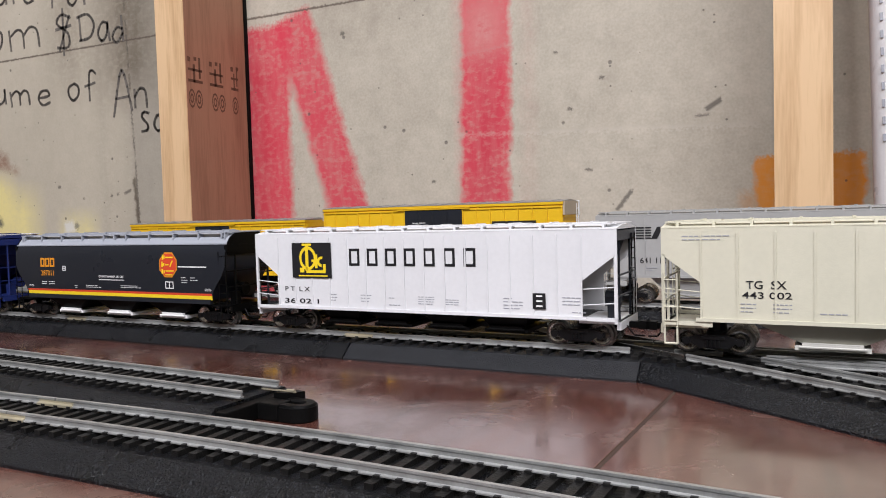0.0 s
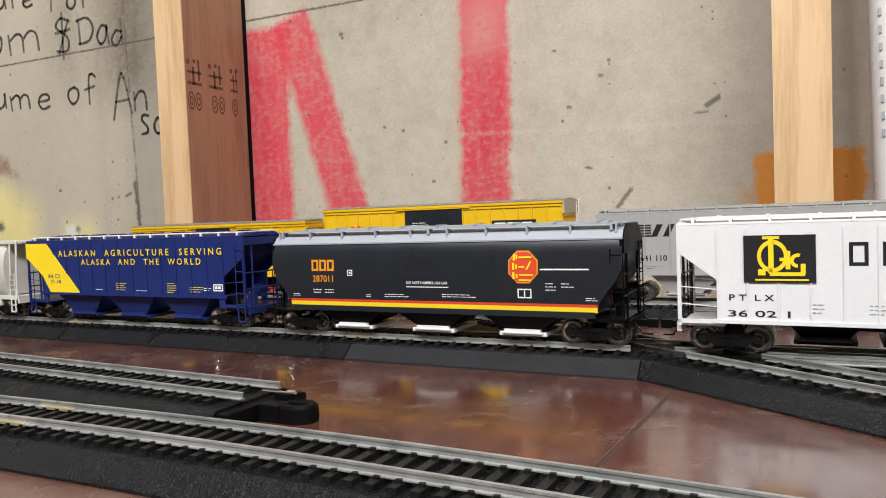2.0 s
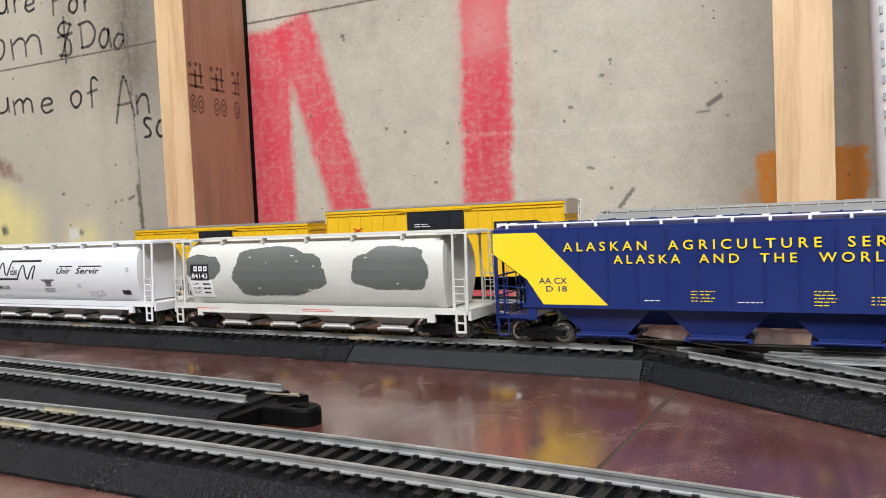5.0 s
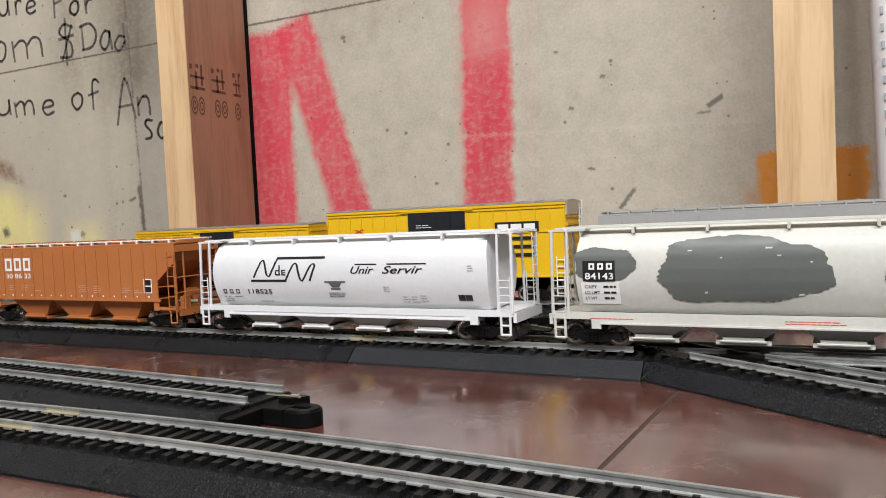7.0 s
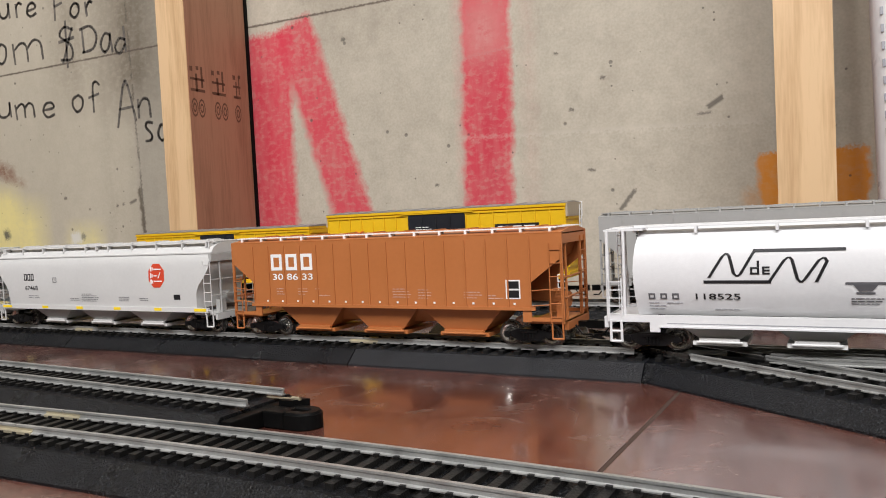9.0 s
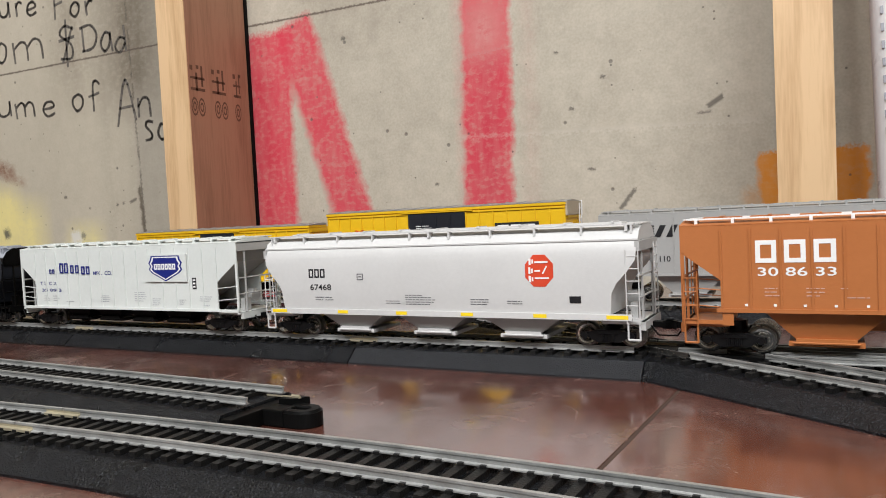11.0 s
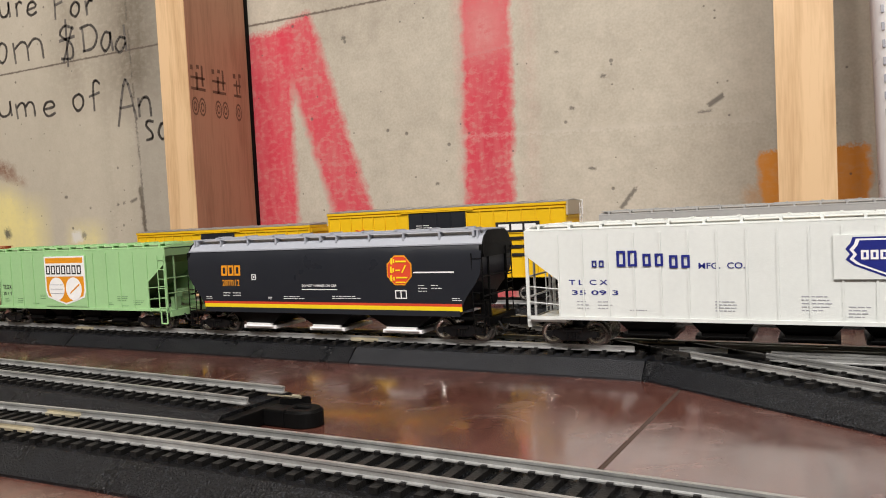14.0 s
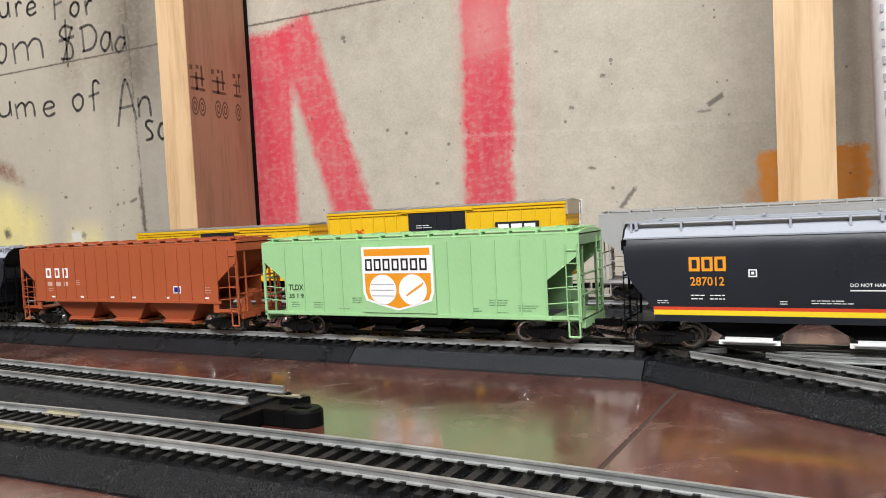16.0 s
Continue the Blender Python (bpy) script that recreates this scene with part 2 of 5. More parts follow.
def concrete():
    """Board-formed grey concrete with sprayed and brushed paint marks of their own shape."""
    m = bpy.data.materials.new("painted_grey_concrete")
    m.use_nodes = True
    nt = m.node_tree
    L = nt.links.new
    bs = nt.nodes["Principled BSDF"]
    co = node(nt, "ShaderNodeTexCoord")
    sep = node(nt, "ShaderNodeSeparateXYZ")
    L(co.outputs["Object"], sep.inputs[0])
    big = node(nt, "ShaderNodeTexNoise", ins={"Scale": 5.0, "Detail": 6.0})
    mid = node(nt, "ShaderNodeTexNoise", ins={"Scale": 60.0, "Detail": 6.0, "Roughness": 0.65})
    fine = node(nt, "ShaderNodeTexNoise", ins={"Scale": 420.0, "Detail": 3.0})
    grit = node(nt, "ShaderNodeTexNoise", ins={"Scale": 46.0, "Detail": 9.0, "Roughness": 0.68})
    for n in (big, mid, fine, grit):
        L(co.outputs["Object"], n.inputs["Vector"])
    # a dry brush skips over the wall in short level dashes and long upright streaks
    skips = []
    for across, down, scale in ((1.0, 1.7, 120.0), (3.0, 0.6, 36.0)):
        mp = node(nt, "ShaderNodeMapping")
        mp.inputs["Scale"].default_value = (across, 1.0, down)
        L(co.outputs["Object"], mp.inputs["Vector"])
        n = node(nt, "ShaderNodeTexNoise", ins={"Scale": scale, "Detail": 4.0, "Roughness": 0.6})
        L(mp.outputs[0], n.inputs["Vector"])
        skips.append(n.outputs["Fac"])

    def mul(a, b, op="MULTIPLY"):
        n = node(nt, "ShaderNodeMath", op=op)
        for i, x in enumerate((a, b)):
            if isinstance(x, (int, float)):
                n.inputs[i].default_value = x
            else:
                L(x, n.inputs[i])
        return n.outputs[0]

    tone = mul(mul(mul(big.outputs["Fac"], 0.5), mul(mid.outputs["Fac"], 0.35), "ADD"), mul(fine.outputs["Fac"], 0.25), "ADD")
    rmp = node(nt, "ShaderNodeValToRGB")
    rmp.color_ramp.elements[0].position, rmp.color_ramp.elements[0].color = 0.36, (0.335, 0.30, 0.238, 1)
    rmp.color_ramp.elements[1].position, rmp.color_ramp.elements[1].color = 0.72, (0.535, 0.487, 0.398, 1)
    L(tone, rmp.inputs[0])
    colour = rmp.outputs[0]
    # wobbling coordinates give the marks rough edges
    wob = mul(mul(mid.outputs["Fac"], 0.5, "SUBTRACT"), 0.016)
    wx = mul(sep.outputs["X"], wob, "ADD")
    wz = mul(sep.outputs["Z"], mul(mul(fine.outputs["Fac"], 0.5, "SUBTRACT"), 0.012), "ADD")

    cx = mul(sep.outputs["X"], mul(mul(fine.outputs["Fac"], 0.5, "SUBTRACT"), 0.007), "ADD")
    cz = mul(sep.outputs["Z"], mul(mul(fine.outputs["Fac"], 0.5, "SUBTRACT"), 0.004), "ADD")

    def clampmap(v, a, b, lo=0.0, hi=1.0):
        n = node(nt, "ShaderNodeMapRange", ins={1: a, 2: b, 3: lo, 4: hi})
        L(v, n.inputs[0])
        return n.outputs[0]

    def band(x0, z0, x1, z1, half, soft, cap=True, crisp=False):
        """1 inside a straight stroke from (x0, z0) to (x1, z1)."""
        dx, dz = x1 - x0, z1 - z0
        ln = math.hypot(dx, dz)
        ux, uz = dx / ln, dz / ln
        px, pz = (cx, cz) if crisp else (wx, wz)
        across = mul(mul(mul(px, -x0, "ADD"), -uz), mul(mul(pz, -z0, "ADD"), ux), "ADD")
        along = mul(mul(mul(px, -x0, "ADD"), ux), mul(mul(pz, -z0, "ADD"), uz), "ADD")
        a = clampmap(abs_(across), half - soft, half + soft, 1.0, 0.0)
        if cap:
            a = mul(a, clampmap(along, -soft, soft))
            a = mul(a, clampmap(along, ln - soft, ln + soft, 1.0, 0.0))
        return a

    def abs_(v):
        n = node(nt, "ShaderNodeMath", op="ABSOLUTE")
        L(v, n.inputs[0])
        return n.outputs[0]

    def over(mask, col, strength=1.0, broken=0.0):
        nonlocal colour
        if broken:
            mask = mul(mask, clampmap(skips[0], 0.36, 0.52, 1.0 - broken, 1.0))
            mask = mul(mask, clampmap(skips[1], 0.34, 0.58, 1.0 - 0.7 * broken, 1.0))
            mask = mul(mask, clampmap(grit.outputs["Fac"], 0.36, 0.50, 1.0 - 0.4 * broken, 1.0))
        mx = node(nt, "ShaderNodeMix")
        mx.data_type = "RGBA"
        L(mul(mask, strength), mx.inputs["Factor"])
        L(colour, mx.inputs["A"])
        mx.inputs["B"].default_value = (*col, 1)
        colour = mx.outputs["Result"]

    red = (0.56, 0.034, 0.062)
    over(band(-0.536, 0.290, -0.542, -0.05, 0.0305, 0.0045), red, 0.96, 0.20)
    over(band(-0.501, 0.298, -0.411, 0.0, 0.0245, 0.005), red, 0.94, 0.24)
    over(band(-0.268, 0.296, -0.276, -0.05, 0.0265, 0.0035), red, 0.96, 0.24)
    over(band(-0.300, 0.34, -0.302, -0.05, 0.002, 0.006), red, 0.25, 0.5)
    over(band(-0.2705, 0.282, -0.2715, 0.225, 0.020, 0.016), (0.50, 0.40, 0.34), 0.50, 0.97)
    over(band(-0.225, 0.34, -0.228, -0.05, 0.004, 0.008), red, 0.12, 0.5)
    over(band(0.018, 0.112, 0.018, -0.05, 0.041, 0.0022), (0.64, 0.225, 0.012), 0.97, 0.12)
    over(band(-0.026, 0.082, -0.026, -0.05, 0.010, 0.005), (0.55, 0.25, 0.06), 0.45, 0.5)
    # darker red where the brush was pressed twice
    over(band(-0.268, 0.230, -0.272, 0.02, 0.012, 0.012), (0.43, 0.022, 0.045), 0.45, 0.5)
    over(band(-0.548, 0.25, -0.546, -0.05, 0.014, 0.014), (0.45, 0.024, 0.046), 0.40, 0.5)
    # the pour beyond the upright form joint is warmer; damp streaks run down the joint and beside it
    over(band(-1.756, 0.5, -1.756, -0.1, 1.0, 0.006, False), (0.46, 0.41, 0.315), 0.50)
    over(band(-0.700, 0.5, -0.700, -0.1, 0.052, 0.006, False), (0.29, 0.265, 0.215), 0.50)
    over(band(-0.752, 0.50, -0.752, 0.235, 0.046, 0.034), (0.135, 0.11, 0.078), 0.90, 0.2)
    over(band(-0.757, 0.25, -0.750, -0.1, 0.010, 0.030), (0.20, 0.175, 0.135), 0.50, 0.3)
    over(band(-0.868, 0.50, -0.858, 0.255, 0.034, 0.036), (0.19, 0.160, 0.115), 0.62, 0.4)
    over(band(-0.800, 0.50, -0.805, 0.05, 0.006, 0.020), (0.24, 0.21, 0.16), 0.40, 0.6)
    # old yellow wall paint, a rusty smear and bolt holes
    over(band(-1.30, 0.060, -0.945, 0.050, 0.062, 0.024), (0.80, 0.69, 0.27), 0.80, 0.12)
    over(band(-1.30, 0.128, -0.992, 0.112, 0.026, 0.016), (0.80, 0.69, 0.27), 0.75, 0.15)
    over(band(-0.862, -0.05, -0.858, 0.080, 0.030, 0.016), (0.74, 0.65, 0.27), 0.70, 0.2)
    over(band(-1.06, 0.183, -0.998, 0.160, 0.010, 0.007), (0.20, 0.085, 0.045), 0.85, 0.45)
    over(band(-1.02, 0.160, -0.972, 0.146, 0.004, 0.006), (0.24, 0.11, 0.06), 0.70, 0.5)
    over(band(-1.0215, 0.083, -1.019, 0.070, 0.006, 0.003), (0.05, 0.055, 0.06), 0.85)
    over(band(-0.886, 0.066, -0.868, 0.069, 0.0075, 0.003), (0.66, 0.65, 0.62), 0.8)
    over(band(-0.866, 0.066, -0.860, 0.072, 0.0035, 0.002), (0.12, 0.12, 0.12), 0.7)
    for x0, z0, x1, z1, hw in ((-0.896, 0.122, -0.890, 0.122, 0.0018), (-0.849, 0.105, -0.845, 0.105, 0.0012), (-0.797, 0.107, -0.793, 0.107, 0.0016), (-0.786, 0.108, -0.782, 0.109, 0.0014), (-0.772, 0.109, -0.760, 0.113, 0.0018)):
        over(band(x0, z0, x1, z1, hw, 0.001, True, True), (0.08, 0.07, 0.06), 0.75)
    over(band(-0.7525, 0.128, -0.7485, 0.050, 0.0024, 0.0016), (0.07, 0.05, 0.03), 0.8)
    # form joints
    over(band(-3.0, 0.302, 3.0, 0.302, 0.0011, 0.0006, False, True), (0.085, 0.06, 0.045), 0.85)
    over(mul(band(-0.7575, 0.36, -0.7475, 0.06, 0.0012, 0.0012, False, True), clampmap(mid.outputs["Fac"], 0.38, 0.5)), (0.08, 0.065, 0.05), 0.8)
    # single chips and gashes
    for x0, z0, x1, z1, hw in ((-0.437, 0.271, -0.433, 0.268, 0.0018), (-0.156, 0.194, -0.152, 0.193, 0.0017), (-0.187, 0.168, -0.182, 0.166, 0.0013),
                               (-0.063, 0.156, -0.050, 0.164, 0.0022), (-0.142, 0.070, -0.128, 0.088, 0.0018), (-0.332, 0.105, -0.328, 0.104, 0.0014),
                               (-0.171, 0.109, -0.164, 0.108, 0.0012), (-0.072, 0.151, -0.060, 0.1515, 0.0009), (-0.200, 0.222, -0.196, 0.221, 0.0012)):
        over(band(x0, z0, x1, z1, hw, 0.0009, True, True), (0.075, 0.065, 0.055), 0.75)
    over(band(-0.345, 0.225, -0.02, 0.255, 0.0012, 0.0014), (0.36, 0.33, 0.28), 0.25, 0.5)
    over(band(-0.300, 0.150, -0.02, 0.140, 0.0016, 0.0016), (0.66, 0.63, 0.56), 0.14)
    # air holes
    vor = node(nt, "ShaderNodeTexVoronoi", ins={"Scale": 42.0, "Randomness": 1.0})
    L(co.outputs["Object"], vor.inputs["Vector"])
    vsep = node(nt, "ShaderNodeSeparateColor")
    L(vor.outputs["Color"], vsep.inputs[0])
    pit = mul(clampmap(vor.outputs["Distance"], 0.06, 0.10, 1.0, 0.0), clampmap(vsep.outputs[0], 0.70, 0.72))
    vor2 = node(nt, "ShaderNodeTexVoronoi", ins={"Scale": 110.0, "Randomness": 1.0})
    L(co.outputs["Object"], vor2.inputs["Vector"])
    vsep2 = node(nt, "ShaderNodeSeparateColor")
    L(vor2.outputs["Color"], vsep2.inputs[0])
    pit2 = mul(clampmap(vor2.outputs["Distance"], 0.08, 0.14, 1.0, 0.0), clampmap(vsep2.outputs[0], 0.86, 0.88))
    pits = mul(pit, pit2, "MAXIMUM")
    over(pits, (0.09, 0.08, 0.07), 0.65)
    L(colour, bs.inputs["Base Color"])
    bs.inputs["Roughness"].default_value = 0.8
    hgt = mul(mul(mid.outputs["Fac"], 0.6), mul(pits, -1.0), "ADD")
    bp = node(nt, "ShaderNodeBump", ins={"Strength": 0.5, "Distance": 0.001})
    L(hgt, bp.inputs["Height"])
    L(bp.outputs[0], bs.inputs["Normal"])
    return m


CONCRETE = concrete()


# ---------------------------------------------------------------- mesh tools (millimetres in, metres out)
class Shape:
    def __init__(self):
        self.v, self.f = [], []

    def add(self, verts, faces):
        k = len(self.v)
        self.v += verts
        self.f += [[i + k for i in f] for f in faces]
        return self

    def box(self, x0, x1, y0, y1, z0, z1):
        return self.add([(x0, y0, z0), (x1, y0, z0), (x1, y1, z0), (x0, y1, z0), (x0, y0, z1), (x1, y0, z1), (x1, y1, z1), (x0, y1, z1)],
                        [(0, 3, 2, 1), (4, 5, 6, 7), (0, 1, 5, 4), (1, 2, 6, 5), (2, 3, 7, 6), (3, 0, 4, 7)])

    def prism_y(self, poly, y0, y1):
        n = len(poly)
        v = [(x, y0, z) for x, z in poly] + [(x, y1, z) for x, z in poly]
        return self.add(v, [list(range(n)), list(range(2 * n - 1, n - 1, -1))] + [(i, i + n, (i + 1) % n + n, (i + 1) % n) for i in range(n)])

    def prism_x(self, poly, x0, x1):
        n = len(poly)
        v = [(x0, y, z) for y, z in poly] + [(x1, y, z) for y, z in poly]
        return self.add(v, [list(range(n)), list(range(2 * n - 1, n - 1, -1))] + [(i, i + n, (i + 1) % n + n, (i + 1) % n) for i in range(n)])

    def prism_z(self, poly, z0, z1):
        n = len(poly)
        v = [(x, y, z0) for x, y in poly] + [(x, y, z1) for x, y in poly]
        return self.add(v, [list(range(n)), list(range(2 * n - 1, n - 1, -1))] + [(i, i + n, (i + 1) % n + n, (i + 1) % n) for i in range(n)])

    def rod(self, p, q, r, n=6):
        p, q = Vector(p), Vector(q)
        d = (q - p).normalized()
        a = d.orthogonal().normalized()
        b = d.cross(a)
        ring = [(math.cos(2 * math.pi * i / n), math.sin(2 * math.pi * i / n)) for i in range(n)]
        v = [tuple(c + a * r * u + b * r * w) for c in (p, q) for u, w in ring]
        return self.add(v, [list(range(n)), list(range(2 * n - 1, n - 1, -1))] + [(i, i + n, (i + 1) % n + n, (i + 1) % n) for i in range(n)])

    def wheel(self, x, z, ys, rs, n=24):
        """A turned disc on the y axis: radii rs at the stations ys."""
        v = [(x + r * math.cos(2 * math.pi * i / n), y, z + r * math.sin(2 * math.pi * i / n)) for y, r in zip(ys, rs) for i in range(n)]
        f = [(k * n + i, k * n + (i + 1) % n, (k + 1) * n + (i + 1) % n, (k + 1) * n + i) for k in range(len(ys) - 1) for i in range(n)]
        return self.add(v, f + [list(range(n)), list(range((len(ys) - 1) * n, len(ys) * n))])

    def mesh(self, name, mat, smooth=False, bevel=0.0):
        bm = bmesh.new()
        vs = [bm.verts.new((x * 0.001, y * 0.001, z * 0.001)) for x, y, z in self.v]
        for f in self.f:
            try:
                bm.faces.new([vs[i] for i in f])
            except ValueError:
                pass
        bmesh.ops.recalc_face_normals(bm, faces=bm.faces)
        if bevel:
            bmesh.ops.bevel(bm, geom=[e for e in bm.edges if e.calc_face_angle(0) > 0.5], offset=bevel * 0.001, segments=2, affect="EDGES", profile=0.6)
        me = bpy.data.meshes.new(name)
        bm.to_mesh(me)
        bm.free()
        if smooth:
            for p in me.polygons:
                p.use_smooth = True
            me.set_sharp_from_angle(angle=radians(35))
        me.materials.append(mat)
        return me


def part(name, shape, mat, parent=None, label="", smooth=False, bevel=0.0):
    ob = new(name, shape.mesh(name, mat, smooth, bevel))
    if parent:
        ob.parent = parent
    return tagged(ob, label)


def thing(name, label, category, group="", kind="", at=None):
    ob = new(name)
    ob.empty_display_size = 0.02
    if at:
        ob.matrix_world = at
    return tagged(ob, label, category, group, kind)


def structure(name, shape, mat, label="", category="", bevel=0.0):
    return tagged(part(name, shape, mat, None, label, bevel=bevel), label, category, kind="structure")


def text_mesh(name, words, size, mat, spacing=1.0, shear=0.0):
    """Flat lettering in the built-in font: capital height size, lower left corner at the origin, in the xz plane."""
    cu = bpy.data.curves.new(name, "FONT")
    cu.body, cu.size, cu.space_character, cu.shear = words, size / 0.69, spacing, shear
    cu.resolution_u = 3
    cu.offset = 0.016 * size
    ob = bpy.data.objects.new(name, cu)
    scene.collection.objects.link(ob)
    dg = bpy.context.evaluated_depsgraph_get()
    dg.update()
    me = bpy.data.meshes.new_from_object(ob.evaluated_get(dg))
    bpy.data.objects.remove(ob)
    bpy.data.curves.remove(cu)
    for v in me.vertices:
        v.co = Vector((v.co.x, 0, v.co.y)) * 0.001
    me.materials.clear()
    me.materials.append(mat)
    me.name = name
    return me


def lettering(name, words, size, x, z, mat, parent, skin, spacing=1.0, shear=0.0, width=0):
    """Lettering on the near side of a car; skin(z) is the half width of the car there."""
    me = text_mesh(name, words, size, mat, spacing, shear)
    wide = max(v.co.x for v in me.vertices)
    k = width * 0.001 / wide if width else 1.0
    for v in me.vertices:
        zz = z + v.co.z * 1000
        v.co = Vector((v.co.x * k + x * 0.001, -(skin(zz) + 0.14) * 0.001, zz * 0.001))
    ob = new(name, me)
    ob.parent = parent
    return ob


def panel(name, polys, mat, parent, skin, lift=0.12, label=""):
    """Painted marks on the near side: polygons of (x, z), laid on the skin."""
    sh = Shape()
    for i, poly in enumerate(polys):
        n = len(poly)
        a = [(x, -(skin(z) + lift + 0.006 * (i % 5)), z) for x, z in poly]
        b = [(x, -(skin(z) - 0.05), z) for x, z in poly]
        sh.add(a + b, [list(range(n))] + [(i, i + n, (i + 1) % n + n, (i + 1) % n) for i in range(n)])
    ob = part(name, sh, mat, parent, label)
    return tagged(ob, kind="stuff") if len(polys) > 6 else ob


def words(x, z, n, w, h, pitch, t, mat, parent, skin, lift=0.12):
    """A word of n plain letter blocks, each a part."""
    for i in range(n):
        x0 = x + i * pitch
        panel("letter_block", frame_of(x0, x0 + w, z, z + h, t), mat, parent, skin, lift)


def rect(x0, x1, z0, z1):
    return [(x0, z0), (x1, z0), (x1, z1), (x0, z1)]


def bars(x, z, rows, h=0.7, step=1.5):
    """Rows of small print as plain bars: widths in mm, top row first."""
    rnd = random.Random(int(abs(x) * 10 + z * 7))
    out = []
    for i, w in enumerate(rows):
        at = 0.0
        while at < w - 0.5:
            n = min(rnd.uniform(0.9, 2.8), w - at)
            out.append(rect(x + at, x + at + n, z - i * step, z - i * step + 0.55 * h))
            at += n + 0.42
    return out


def frame_of(x0, x1, z0, z1, w):
    """A hollow letter block."""
    return [rect(x0, x0 + w, z0, z1), rect(x1 - w, x1, z0, z1), rect(x0 + w, x1 - w, z1 - w, z1), rect(x0 + w, x1 - w, z0, z0 + w)]


# ---------------------------------------------------------------- the room
def build_room():
    structure("wall_north", Shape().box(-3300, 2900, 690, 850, -800, 1650), CONCRETE, "grey concrete basement wall with red and orange paint strokes", "wall")
    structure("wall_south", Shape().box(-3300, 2900, -3100, -3000, -800, 1650), BACKWALL, "plain basement wall", "wall")
    structure("wall_west", Shape().box(-3400, -3302, -3000, 690, -800, 1650), BACKWALL, "plain basement wall", "wall")
    structure("wall_east", Shape().box(2902, 3000, -3000, 690, -800, 1650), BACKWALL, "plain basement wall", "wall")
    structure("floor", Shape().box(-3300, 2900, -3000, 690, -900, -800), BACKWALL, "plain concrete basement floor", "floor")
    structure("ceiling", Shape().box(-3300, 2900, -3000, 690, 1652, 1750), BACKWALL, "plain basement ceiling", "ceiling")


def stud(x0, x1, y0, y1, label):
    ob = thing("wall_stud", label, "wall stud", "wall studs", at=pose((x0 + x1) / 2000, y0 / 1000, -0.8))
    w = (x1 - x0) / 2
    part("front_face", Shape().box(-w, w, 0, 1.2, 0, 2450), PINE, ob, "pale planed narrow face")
    # added black strip stands for the shade between stud and wall
    part("felt_strip", Shape().box(-w + 0.5, w + 2.0, y1 - y0, 99.5, 0, 2450), UNDER, ob, "black strip that draws the shade in the gap behind the stud")
    part("timber", Shape().box(-w, w, 1.2, y1 - y0, 0, 2450), PINESIDE, ob, "reddish wide face with its shade painted in", bevel=1.0)
    return ob


LETTERS = {
    "o": [[(0.5, 1), (0.1, 0.75), (0.05, 0.3), (0.4, 0), (0.8, 0.25), (0.85, 0.75), (0.5, 1)]],
    "m": [[(0, 1), (0.05, 0)], [(0.05, 0.7), (0.25, 1), (0.42, 0.8), (0.45, 0.05)], [(0.45, 0.7), (0.65, 1), (0.85, 0.8), (0.9, 0)]],
    "n": [[(0, 1), (0.05, 0)], [(0.05, 0.6), (0.4, 1), (0.75, 0.8), (0.85, 0)]],
    "u": [[(0, 1), (0.1, 0.2), (0.45, 0), (0.8, 0.3), (0.85, 1)], [(0.85, 1), (0.95, 0)]],
    "e": [[(0.1, 0.5), (0.85, 0.6), (0.7, 1), (0.25, 0.95), (0.05, 0.4), (0.4, 0), (0.95, 0.15)]],
    "r": [[(0.1, 1), (0.15, 0)], [(0.15, 0.6), (0.45, 1), (0.8, 0.9)]],
    "a": [[(0.85, 0.9), (0.4, 1), (0.05, 0.5), (0.3, 0), (0.75, 0.3), (0.85, 0.9)], [(0.85, 1), (0.95, 0)]],
    "d": [[(0.85, 0.5), (0.4, 0.6), (0.05, 0.25), (0.4, 0), (0.85, 0.3)], [(0.8, 1), (0.9, 0)]],
    "D": [[(0.1, 1), (0.15, 0)], [(0, 0.95), (0.6, 1), (0.95, 0.55), (0.7, 0.1), (0.1, 0)]],
    "f": [[(0.95, 0.85), (0.7, 1), (0.45, 0.85), (0.4, 0)], [(0.1, 0.5), (0.9, 0.58)]],
    "A": [[(0, 0), (0.5, 1), (0.95, 0.1)], [(0.15, 0.4), (0.85, 0.42)]],
    "F": [[(0.15, 1), (0.1, 0)], [(0.15, 1), (0.95, 0.95)], [(0.15, 0.55), (0.8, 0.6)]],
    "S": [[(0.9, 0.9), (0.4, 1), (0.15, 0.75), (0.75, 0.4), (0.7, 0.1), (0.1, 0.05)]],
    "c": [[(0.9, 0.85), (0.45, 1), (0.1, 0.5), (0.4, 0.05), (0.95, 0.15)]],
    "&": [[(0.5, 1.1), (0.5, -0.1)], [(0.95, 0.85), (0.4, 0.95), (0.1, 0.75), (0.8, 0.45), (0.75, 0.1), (0.05, 0.1)], [(0, 0.6), (1, 0.65)], [(0.2, 0.0), (0.9, 0.9)]],
}


def rounded(pts, steps=4):
    """A hand's curve through the points (Catmull-Rom)."""
    if len(pts) < 3:
        return pts
    ext = [pts[0], *pts, pts[-1]]
    out = []
    for a, b, c, d in zip(ext, ext[1:], ext[2:], ext[3:]):
        for i in range(steps):
            t = i / steps
            out.append(tuple(0.5 * (2 * q + (r - p) * t + (2 * p - 5 * q + 4 * r - w) * t * t + (3 * q - p - 3 * r + w) * t ** 3) for p, q, r, w in zip(a, b, c, d)))
    return out + [pts[-1]]


